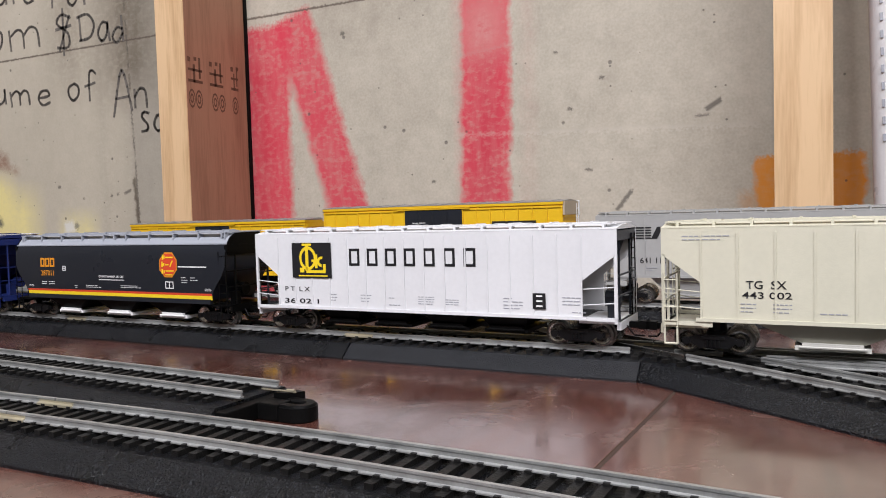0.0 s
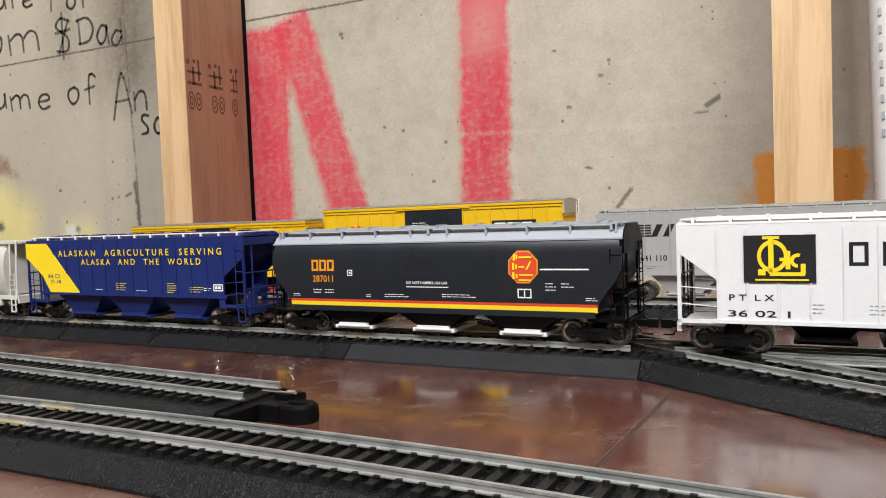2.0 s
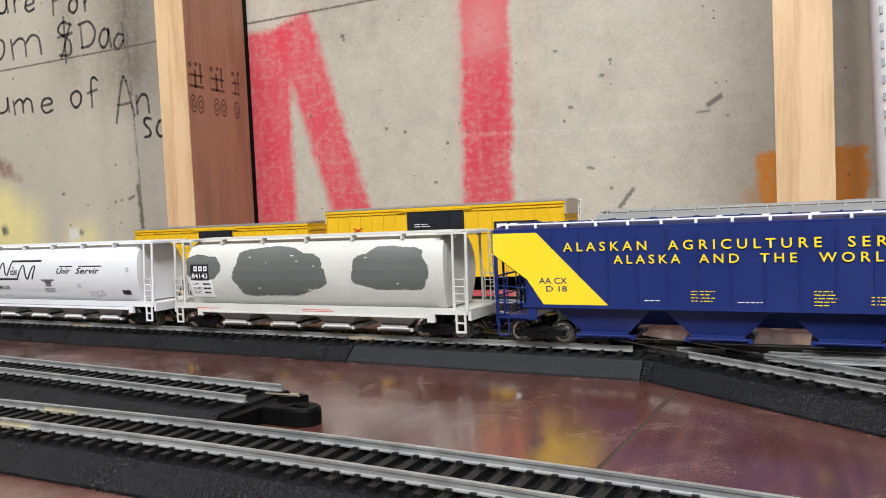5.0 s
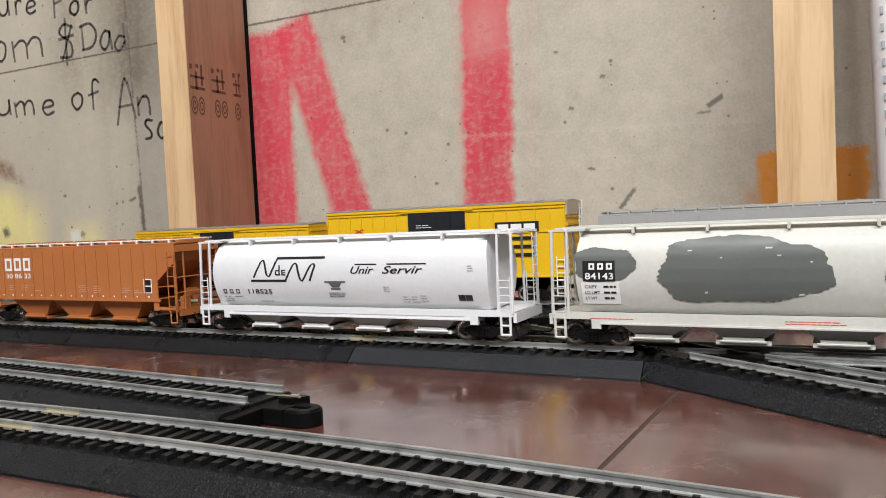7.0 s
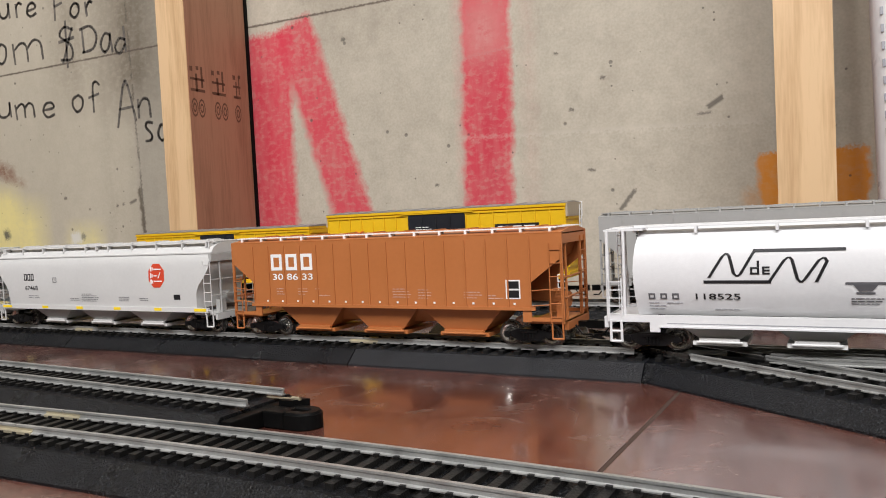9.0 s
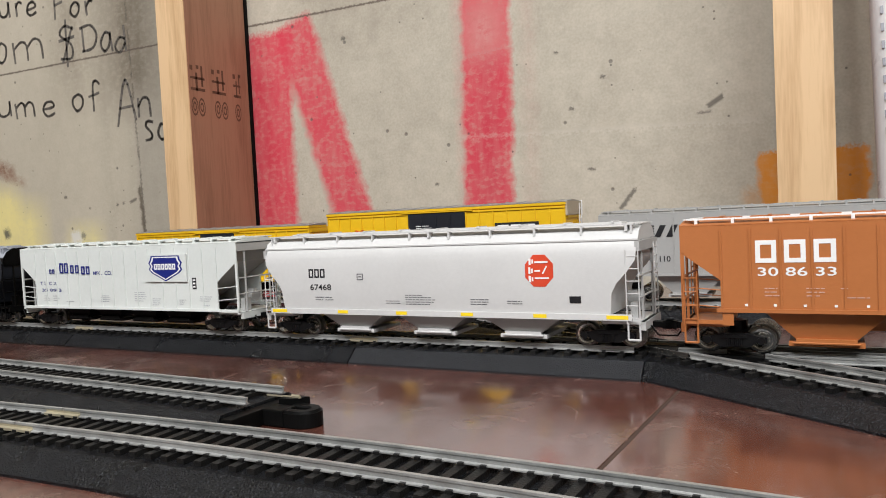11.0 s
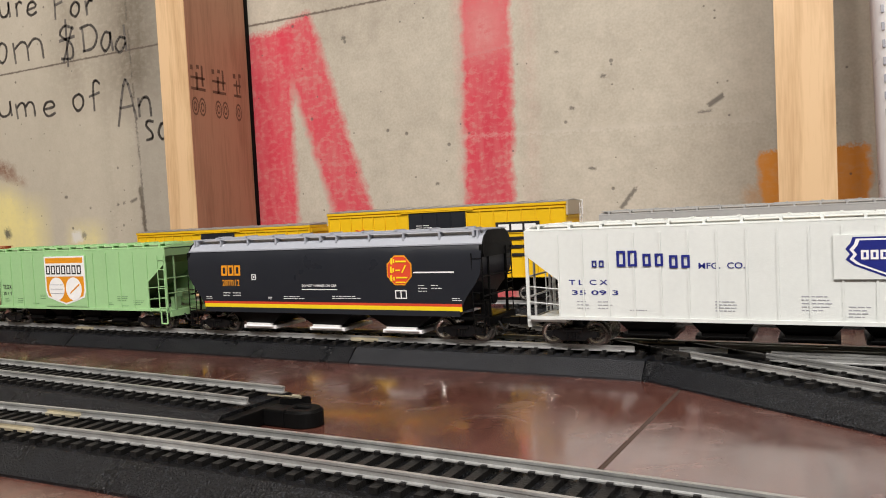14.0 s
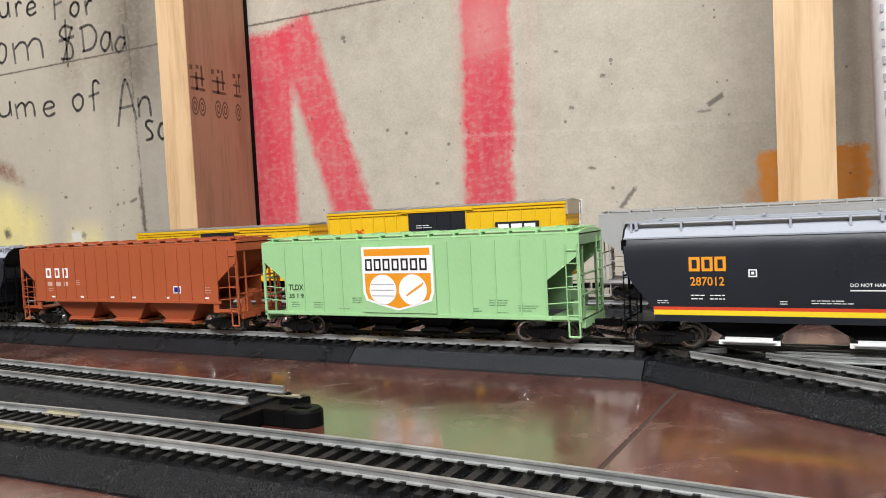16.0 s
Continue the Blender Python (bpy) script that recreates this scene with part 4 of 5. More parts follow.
def end_details(car, L, colour, end_colour, rail_mat, top, ladders=(1, 1)):
    h = L / 2
    for e in (-1, 1):
        sh = Shape()
        x0, x1 = sorted((e * (h - 17), e * (h + 0.5)))
        sh.box(x0, x1, -15.5, 15.5, 10.6, 11.8)
        sh.box(*sorted((e * (h - 1), e * (h + 0.8))), -15.5, 15.5, 8.2, 11.8)
        part("end_platform", sh, colour, car)
        fr = Shape()
        for y in (-10, 10):
            fr.rod((e * (h - 1.2), y, 11.6), (e * (h - 1.2), y, top), 0.6)
        fr.rod((e * (h - 1.2), -17, 22), (e * (h - 1.2), 17, 22), 0.45)
        fr.rod((e * (h - 1.2), -17, 31), (e * (h - 1.2), 17, 31), 0.45)
        fr.box(*sorted((e * (h - 2.2), e * (h - 0.2))), -17.2, 17.2, top - 4.5, top - 0.3)
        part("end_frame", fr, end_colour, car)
        if ladders[(e + 1) // 2]:
            ld = Shape()
            ladder(ld, e * (h - 3.4), -17.9, 11.0, top - 4 if e > 0 else 33, 2.6, 6 if e > 0 else 4, True, 0.27)
            part("ladder", ld, rail_mat, car)
        if ladders[(e + 1) // 2]:
            st = Shape()
            ladder(st, e * (h - 3.4), -17.3, 4.2, 11.4, 2.4, 0, True, 0.42)
            st.rod((e * (h - 3.4) - 2.4, -17.3, 4.3), (e * (h - 3.4) + 2.4, -17.3, 4.3), 0.5)
            part("step", st, rail_mat, car)
        ld = Shape()
        ladder(ld, e * (h + 0.1), 11.5, 12.0, top - 2, 3.2, 8, False)
        part("end_ladder", ld, rail_mat, car)
    br = Shape()
    br.rod((h - 9, 0, 20), (h - 3, 0, 20), 3.6, 12)
    br.box(h - 6.5, h - 3.5, -9, -4, 12, 19)
    part("brake_gear", br, end_colour, car)


def smooth_car(label, L, colour, roof_colour, parts, gate_mat, under, round_end=False):
    """A covered hopper with smooth bowed sides, shoulders and three bays."""
    car = thing("hopper_car", label, "model railway hopper car", "cars of the moving train")
    h = L / 2
    prof = [(15.9, 46.2), (17.0, 44), (17.7, 41), (18.0, 38), (18.2, 33), (18.2, 28), (18.1, 24), (17.9, 20), (17.4, 14.6)]
    low = [(14.6, h - 13), (24, h - 12), (28, h - 10), (33, h - 5.5), (38, h - 2), (46.2, h - 1.2)] if round_end else [(14.6, h - 12.5), (18, h - 11.8), (24, h - 7.5), (30, h - 2.6), (34, h - 1.4), (46.2, h - 1.2)]
    body = loft(prof, lambda z: interp(low, z))
    part("body", body, colour, car, smooth=True)
    rp = [(3.0, 52.6), (9.5, 51.9), (13.6, 49.6), (15.6, 46.9), (16.1, 46.2)]
    part("roof", loft(rp, lambda z: h - 1.0), roof_colour, car)
    for s in (-1, 1):
        part("roof_seam", Shape().box(-h + 1, h - 1, *sorted((s * 15.6, s * 16.5)), 46.0, 46.7), roof_colour, car)
    for s in (-1, 1):
        bracket = Shape().prism_x([(s * 9, 51.6), (s * 14.4, 52.4), (s * 14.6, 48.8), (s * 13.9, 48.6)], -0.4, 0.4).mesh("roof_bracket", roof_colour)
        for i in range(10):
            ob = new("roof_bracket", bracket)
            ob.parent = car
            ob.location.x = (-h + 4 + (L - 8) * i / 9) / 1000
    if not round_end:
        for e in (-1, 1):
            cap = [(-16.2, 40), (-16.2, 46.4), (-13.8, 49.9), (-9.5, 52.3), (9.5, 52.3), (13.8, 49.9), (16.2, 46.4), (16.2, 40)]
            part("end_cap", Shape().prism_x(cap, *sorted((e * (h - 1.2), e * (h - 0.5)))), under, car, "black end sheet")
    running_boards(car, L, 52.4, roof_colour, 12.6, gap=80)
    part("hatch_trough", Shape().box(-h + 10, h - 10, -4.2, 4.2, 52.4, 53.6), roof_colour, car)
    clamp = Shape().box(-0.6, 0.6, -5, 5, 53.4, 54.1).mesh("hatch_clamp", roof_colour)
    for i in range(9):
        ob = new("hatch_clamp", clamp)
        ob.parent = car
        ob.location.x = (-h + 14 + (L - 28) * i / 8) / 1000
    for s in (-1, 1):
        part("side_sill", Shape().box(-h + (4 if round_end else 13), h - (4 if round_end else 13), *sorted((s * 16.4, s * 18.1)), 12.4, 15.0), colour, car)
    end_details(car, L, colour if round_end else under, under, colour if round_end else under, 46)
    bays(car, (-45, 0, 45), 13.5, under, gate_mat, wtop=40, wbot=17, zbot=5.4)
    couplers(car, L)
    for x in (-h + 15.5, h - 15.5):
        truck(car, x, parts)
    skin = lambda z: interp(sorted((zz, w) for w, zz in prof), z)
    return car, skin


def round_car(label, L, colour, parts, sill_colour):
    """A cylindrical covered hopper on a straight sill, with ladders at all corners and four bays."""
    car = thing("hopper_car", label, "model railway hopper car", "cars of the moving train")
    h = L / 2
    prof = [(4.0, 50.9), (9.5, 50.2), (13.2, 47.9), (15.8, 44.2), (17.4, 39.4), (17.9, 34.0), (17.6, 28.5), (16.4, 23.0), (14.4, 18.0), (13.0, 15.4)]
    ends = [(15.4, h - 13.0), (20, h - 12.6), (27, h - 12.2), (34, h - 12), (42, h - 12.5), (51, h - 14)]
    part("tank", loft(prof, lambda z: interp(ends, z)), colour, car, smooth=True)
    edge = [(-h + 1, 15.6), (h - 1, 15.6), (h - 1, 12.6), (h - 18, 12.6), (h - 18, 8.6), (h - 22, 8.6), (h - 22, 10.6), (-h + 22, 10.6), (-h + 22, 8.6), (-h + 18, 8.6), (-h + 18, 12.6), (-h + 1, 12.6)]
    for s in (-1, 1):
        part("side_sill", Shape().prism_y(edge, s * 15.8, s * 17.2), sill_colour, car)
        part("sill_flange", Shape().box(-h + 22, h - 22, *sorted((s * 17.1, s * 17.7)), 10.6, 11.3), sill_colour, car)
    running_boards(car, L - 2, 51.4, colour, 12.2, gap=26)
    part("hatch_trough", Shape().box(-h + 14, h - 14, -4.0, 4.0, 50.6, 52.3), colour, car)
    for e in (-1, 1):
        for s in (-1, 1):
            ps = Shape()
            ps.rod((e * (h - 1.2), s * 16.6, 14), (e * (h - 1.2), s * 15.2, 50.6), 0.75, 8)
            ps.rod((e * (h - 8.0), s * 16.6, 14), (e * (h - 8.0), s * 15.2, 50.6), 0.65, 8)
            part("corner_post", ps, colour, car)
            ld = Shape()
            ladder(ld, e * (h - 4.4), s * 17.2, 14, 31, 2.6, 5, True)
            part("ladder", ld, colour, car)
            ld = Shape()
            ladder(ld, e * (h - 4.4), s * 17.2, 4.2, 13.2, 2.2, 1, True, 0.6)
            ld.rod((e * (h - 4.4) - 2.2, s * 17.2, 4.4), (e * (h - 4.4) + 2.2, s * 17.2, 4.4), 0.6)
            part("step", ld, colour, car)
        top = Shape()
        top.box(*sorted((e * (h - 16), e * h)), -15.6, 15.6, 50.4, 51.3)
        part("end_canopy", top, colour, car)
        pl = Shape()
        pl.box(*sorted((e * (h - 18), e * h)), -15.8, 15.8, 13.4, 14.6)
        pl.box(*sorted((e * (h - 1), e * (h + 0.6))), -16.5, 16.5, 10.0, 14.6)
        part("end_platform", pl, sill_colour, car)
        ld = Shape()
        ladder(ld, e * (h + 0.2), 10.5, 14, 50, 3.0, 8, False)
        part("end_ladder", ld, colour, car)
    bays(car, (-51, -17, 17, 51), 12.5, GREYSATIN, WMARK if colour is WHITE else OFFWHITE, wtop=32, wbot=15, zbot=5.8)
    couplers(car, L)
    for x in (-h + 18, h - 18):
        truck(car, x, parts)
    return car, (lambda z: interp(sorted((zz, w) for w, zz in prof), z))


# ---------------------------------------------------------------- parked cars
def boxcar(label, x0, x1, z_top, z_bot, door0, door1, end_grey, at_y=478.0, pitch=0.8):
    """A ribbed yellow boxcar with a black plug door."""
    car = thing("boxcar", label, "model railway boxcar", "parked cars", at=pose((x0 + x1) / 2000, at_y / 1000, RAIL_TOP / 1000))
    h, c = (x1 - x0) / 2, (x0 + x1) / 2
    zt, zb = z_top - RAIL_TOP, z_bot - RAIL_TOP
    d0, d1 = door0 - c, door1 - c
    part("body", Shape().box(-h, h, -17.4, 17.4, zb, zt - 1.2), YELLOW, car)
    mid = zb + (zt - zb) * 0.60
    for s in (-1, 1):
        a = (lambda v, w: sorted((s * v, s * w)))
        rib = Shape().box(-0.35, 0.35, *a(17.3, 18.05), zb + 1, zt - 4.2).mesh("side_rib", YELLOW)
        for u0, u1 in ((-h, d0), (d1, h)):
            for i in range(8):
                ob = new("side_rib", rib)
                ob.parent = car
                ob.location.x = (u0 + 0.7 + (u1 - u0 - 1.4) * i / 7) / 1000
            part("top_rail", Shape().box(u0, u1, *a(17.3, 18.1), zt - 4.6, zt - 3.9), YELLOW, car)
            part("belt_rail", Shape().box(u0, u1, *a(17.3, 18.0), mid - 0.3, mid + 0.3), YELLOW, car)
            part("sill", Shape().box(u0, u1, *a(17.3, 18.1), zb, zb + 1.0), YELLOW, car)
        dr = Shape()
        dr.box(d0, d1, *a(17.4, 18.3), zb + 0.8, zt - 4.0)
        for k in range(1, 4):
            x = d0 + (d1 - d0) * k / 4
            dr.box(x - 0.3, x + 0.3, *a(18.3, 18.7), zb + 1, zt - 4.4)
        part("plug_door", dr, BLACK, car, "black plug door")
        tr = Shape().box(d0 - 6, d1 + 6, *a(17.4, 18.9), zt - 3.6, zt - 2.9)
        part("door_track", tr, YELLOW, car)
    part("eave", Shape().box(-h - 0.4, h + 0.4, -18.2, 18.2, zt - 2.6, zt - 0.9), YELLOW, car)
    rf = Shape()
    rf.prism_x([(-18.3, zt - 0.9), (-18.3, zt - 0.4), (0, zt + pitch), (18.3, zt - 0.4), (18.3, zt - 0.9)], -h - 0.6, h + 0.6)
    part("roof", rf, ROOFGAL, car, "galvanised grey roof")
    rib = Shape().prism_x([(-18.2, zt - 0.5), (-18.2, zt - 0.1), (0, zt + pitch + 0.3), (18.2, zt - 0.1), (18.2, zt - 0.5)], -0.4, 0.4).mesh("roof_rib", ROOFGAL)
    for i in range(14):
        ob = new("roof_rib", rib)
        ob.parent = car
        ob.location.x = (-h + 2 * h * (i + 0.5) / 14) / 1000
    for e in (-1, 1):
        ed = Shape()
        for k in range(9):
            z = zb + 2 + (zt - zb - 8) * k / 8
            ed.box(*sorted((e * h, e * (h + 0.9))), -16, 16, z, z + 2.0)
        part("end_corrugation", ed, YELLOW, car)
        if end_grey:
            part("end_panel", Shape().box(*sorted((e * h, e * (h + 1.3))), -17.4, 17.6, zt - 9.5, zt - 0.4), TAN, car, "tan upper end panel")
            part("corner_strip", Shape().box(*sorted((e * h, e * (h + 1.8))), 17.6, 18.8, zt - 10, zt), WMARK, car, "white corner strip")
        ld = Shape()
        ladder(ld, e * (h + 1.2), 14.5, 4, zt - 2, 2.4, 9, False, 0.5)
        ladder(ld, e * (h - 4), -18.8, 4, 30, 2.6, 6, True, 0.4)
        part("ladder", ld, WMARK if end_grey else YELLOW, car)
    us = Shape().box(-h + 8, h - 8, -5, 5, 6, zb)
    part("underframe", us, UNDER, car)
    couplers(car, 2 * h)
    spare = []
    for x in (-h + 22, h - 22):
        truck(car, x, spare)
    return car, zt, zb


TAN = paint("tan_end_paint", (0.42, 0.36, 0.27))
ROOFGAL = surface("galvanised_roof_steel", (0.36, 0.36, 0.35), 0.45, metal=0.6, var=0.12)


def build_parked():
    skin = lambda z: 18.0
    car, zt, zb = boxcar("tall yellow boxcar with black door and grey roof, parked", -312.5, -130, 77.6, 28.0, -243.9, -200.4, True)
    x = 221.25
    panel("emblem_panel", [rect(x - 178.5, x - 148, 46.5, 53.5)], KMARK, car, lambda z: 17.6, 0.55, "black emblem panel")
    panel("emblem", [rect(x - 176.5 + i * 9.2, x - 176.5 + i * 9.2 + 7.6, 48.0, 52.0) for i in range(3)], WMARK, car, lambda z: 17.6, 0.75)
    panel("small_print", bars(x - 238, 53.2, (10, 13), 0.8, 1.5), WMARK, car, lambda z: 18.3, 0.3)
    panel("slogan", [rect(x - 172 + 2 * i, x - 150, 41.5 - 5.5 * i, 43.6 - 5.5 * i) for i in range(3)], KMARK, car, lambda z: 17.6, 0.5)
    panel("crossed_flags", [[(x - 291, 57.5 - 9), (x - 289.6, 57.5 - 9), (x - 281, 52.5), (x - 282.5, 52.5)], [(x - 279, 57.5 - 9), (x - 280.5, 57.5 - 9), (x - 289, 52.5), (x - 287.5, 52.5)]], RMARK, car, lambda z: 17.6, 0.55)
    boxcar("low yellow boxcar with black door and grey roof, parked", -510, -329.5, 70.2, 27.0, -437.4, -402.5, False)
    spare = []
    ns, sk = ribbed_car("grey parked covered hopper with black striped emblem", 196, GREY, GREY, 17.5, 12, spare, side_top=54.5, gates=(-45, 0, 45), bay=GREY)
    ns["group"] = "parked cars"
    ns.matrix_world = pose(-0.109 + 0.098, 0.478, RAIL_TOP / 1000)
    panel("emblem", [rect(-75, -64, 47.0 - 1.6 * i, 47.8 - 1.6 * i) for i in range(5)] + [[(-64, 40.6), (-60.5, 40.6), (-57, 47.8), (-60.5, 47.8)], [(-57, 40.6), (-53.5, 40.6), (-50, 47.8), (-53.5, 47.8)]], KMARK, ns, sk, 0.3)
    lettering("number", "641 110", 3.4, -71, 25.6, KMARK, ns, sk)
    panel("small_print", bars(-68, 22.5, (7, 5), 0.7, 1.4), GMARK, ns, sk, 0.3)


# ---------------------------------------------------------------- the moving train
TRAIN = []


def enlist(car, middle, parts):
    TRAIN.append((car, middle, parts))
    return car


def kind_ribbed(middle, label, *args, **kw):
    p = []
    car, sk = ribbed_car(label, *args, p, **kw)
    enlist(car, middle, p)
    return car, (lambda z: 17.62)


def over(sk, d=0.0):
    return lambda z: sk(z) + d


def cream_car():
    car, sk = kind_ribbed(50.2, "cream covered hopper with black lettering and bays painted in shade", 188, CREAM, CREAM, 14.5, 13, gates=(-34, 34), bay=CREAMSHADE, gate=OFFWHITE, ladders=(1, 0), bay_width=56)
    lettering("reporting_mark", "TG  SX", 3.0, -62.9, 27.2, KMARK, car, sk, width=14)
    lettering("number", "443 002", 2.5, -64.3, 23.4, KMARK, car, sk, width=17.2)
    panel("small_print", bars(-64.8, 21.0, (6, 5.4, 4.6)) + bars(-53.5, 21.0, (6.4, 6.4, 6)) + bars(-38, 18.0, (9,)), GMARK, car, sk)
    panel("roof_print", bars(-86, 47.5, (18, 14), 0.7, 1.4), GMARK, car, sk)


def white_black_car():
    car, sk = kind_ribbed(-161.7, "white ribbed covered hopper with black and yellow emblem and black ends", 190.8, WHITE, BLACK, 13.0, 16, ladder_mat=WHITE, ladders=(0, 0), end_ladder=UNDER)
    panel("emblem_board", [rect(-70.9, -46.6, 28.4, 46.5)], KMARK, car, over(sk, 0.42), 0.12, "black emblem board")
    ring = []
    for i in range(20):
        t0, t1 = 2 * math.pi * i / 20, 2 * math.pi * (i + 1) / 20
        ring.append([(-61 + r * 0.85 * math.cos(t), 38.5 + r * math.sin(t)) for r, t in ((6.2, t0), (6.2, t1), (4.6, t1), (4.6, t0))])
    tail = []
    for i in range(9):
        t0, t1 = math.pi * (0.4 + 1.1 * i / 9), math.pi * (0.4 + 1.1 * (i + 1) / 9)
        tail.append([(-52.5 + r * math.cos(t), 36.8 + r * math.sin(t)) for r, t in ((2.7, t0), (2.7, t1), (1.4, t1), (1.4, t0))])
    panel("emblem", ring + tail + [rect(-62.4, -60.6, 32, 46.0), rect(-64.4, -58.6, 45.0, 46.1), rect(-56.6, -55.0, 33.5, 40.5), rect(-58.6, -54.6, 36.6, 37.9), rect(-62, -50.2, 31.0, 32.4), rect(-51.6, -50.0, 31.6, 35.6), rect(-66, -63.4, 31.2, 33.6), rect(-67, -49, 29.2, 29.8)], YMARK, car, over(sk, 0.54), 0.1)
    words(-36.1, 34.8, 7, 6.0, 8.6, 10.35, 1.25, KMARK, car, sk)
    lettering("reporting_mark", "P T  L X", 2.3, -76.6, 21.4, KMARK, car, sk, width=16)
    lettering("number", "36 02 1", 2.4, -77.2, 15.1, KMARK, car, sk, width=22)
    panel("small_print", bars(-48, 20, (4, 4, 3)) + bars(-30, 20, (6, 6, 5)) + bars(-14, 19, (3,)) + bars(-14, 15.6, (7,)) + bars(2, 20, (8.5, 8.5, 8.5, 7.5), 0.6, 1.1) + bars(16, 19, (7, 7, 7), 0.6, 1.1) + bars(45, 20.5, (4, 9, 9, 8)) + bars(72, 21.5, (9, 10, 8)) + bars(76, 15.2, (6,)), GMARK, car, sk)
    panel("data_board", [rect(58.8, 64.6, 16.4, 23.4)], KMARK, car, over(sk, 0.42), 0.1)
    panel("data_print", [rect(60.4, 63.2, z, z + 0.7) for z in (21.8, 19.6, 17.4)], WMARK, car, over(sk, 0.52), 0.08)
    return car


def black_car(middle, number):
    p = []
    car, sk = smooth_car("black covered hopper with pale roof and red-yellow stripe", 184.2, BLACK, ROOFG, p, WMARK, UNDER)
    enlist(car, middle, p)
    panel("red_stripe", [rect(-79.6, 80.3, 17.0, 18.3)], RMARK, car, sk, 0.15)
    panel("yellow_stripe", [rect(-79.6, 80.3, 14.7, 17.0)], YMARK, car, sk, 0.15)
    words(-65.5, 32.6, 3, 4.1, 5.7, 4.75, 1.1, OMARK, car, sk)
    lettering("number", number, 3.3, -65.2, 27.0, OMARK, car, sk, width=12.6)
    oct_ = lambda r: [(48.1 + r * math.cos(math.pi / 8 + k * math.pi / 4), 34.5 + r * 1.06 * math.sin(math.pi / 8 + k * math.pi / 4)) for k in range(8)]
    panel("emblem_rim", [oct_(7.4)], OMARK, car, sk, 0.14, "orange octagon emblem")
    panel("emblem", [oct_(6.7)], RMARK, car, over(sk, 0.14), 0.12, "red octagon")
    panel("emblem_mark", [rect(43.6, 44.5, 37.4, 40.4), rect(44.9, 45.6, 38.0, 40.0), rect(46.2, 52.0, 38.4, 39.2), rect(43.2, 44.1, 33.2, 36.4), rect(44.6, 45.4, 33.6, 35.6), rect(46.2, 48.8, 34.2, 34.9), [(49.4, 33.4), (50.2, 33.4), (52.2, 37.0), (51.4, 37.0)], rect(43.2, 44.2, 29.2, 32.2), rect(44.8, 45.6, 29.6, 31.4), rect(46.4, 52.6, 30.6, 31.3), rect(46, 51.4, 28.4, 29.0)], YMARK, car, over(sk, 0.26), 0.12)
    w = [rect(55.8, 77.2, 33.1, 33.7), rect(-10.6, 11.4, 24.8, 25.2)]
    w += frame_of(-44.0, -41.0, 30.2, 33.2, 0.45) + [rect(-43, -42, 31.2, 32.2)] + frame_of(45.2, 51.6, 20.6, 24.8, 0.5) + [rect(48.2, 48.7, 20.8, 24.6)]
    w += bars(-65, 22.8, (5, 5), 0.7, 1.4) + bars(-58, 22.8, (5.4, 5.4), 0.7, 1.4) + bars(-33.5, 20.6, (3.4, 3.0), 0.5, 0.9) + bars(-23, 21.0, (11, 14), 0.5, 1.0)
    w += bars(8, 21.4, (14, 17), 0.5, 1.0) + bars(58, 27.0, (3.5, 5.5, 4.5), 0.6, 1.4) + bars(65, 27.0, (4, 5.5), 0.6, 1.4) + bars(75.5, 20.8, (4, 5), 0.5, 0.9) + bars(-78, 20.6, (4, 4.4), 0.5, 0.9)
    panel("small_print", w, WMARK, car, sk)
    lettering("warning", "DO NOT HAMMER ON CAR", 1.25, -10.6, 26.4, WMARK, car, sk, width=21.8)


def navy_car():
    car, sk = kind_ribbed(-582.3, "navy ribbed covered hopper with yellow diagonal band", 184.5, NAVY, NAVY, 17.8, 14, gates=(-45, 0, 45), bay=NAVY, side_top=51.0, white_edge=True)
    h = 92.2
    panel("diagonal_band", [[(-h, 50.0), (-72, 50.0), (-57, 34.2), (-76.8, 29.4), (-h, 40.8)], [(-76.8, 29.4), (-57, 34.2), (-41.8, 18.4), (-69.6, 18.4)]], YMARK, car, sk, 0.5, "yellow diagonal band")
    lettering("slogan", "ALASKAN  AGRICULTURE  SERVING", 3.7, -60, 41.6, YMARK, car, over(sk, 0.32), spacing=1.55, width=137)
    lettering("slogan", "ALASKA  AND  THE  WORLD", 3.5, -38.8, 36.1, YMARK, car, over(sk, 0.32), spacing=1.5, width=100)
    lettering("reporting_mark", "AA CX", 2.6, -71.3, 27.6, NAVY, car, over(sk, 0.42), width=12.5)
    lettering("number", "D 18", 2.4, -68.5, 24.2, NAVY, car, over(sk, 0.42), width=9.5)
    panel("small_print", bars(-9, 24.5, (9, 7, 9, 8), 0.6, 1.3) + bars(34, 24.8, (6, 7, 8, 7, 5), 0.6, 1.3) + bars(52, 22.8, (10, 10, 8), 0.6, 1.3), YMARK, car, sk)
    panel("data_box", frame_of(69.4, 76.4, 21.0, 24.9, 0.6) + [rect(70.6, 72.4, 22.2, 23.8), rect(73, 74.8, 22.2, 23.8)] + bars(62.5, 22.4, (5, 4), 0.7, 1.3) + bars(-27, 20.6, (6,), 0.5) + bars(8, 20.4, (9,), 0.4), WMARK, car, sk)


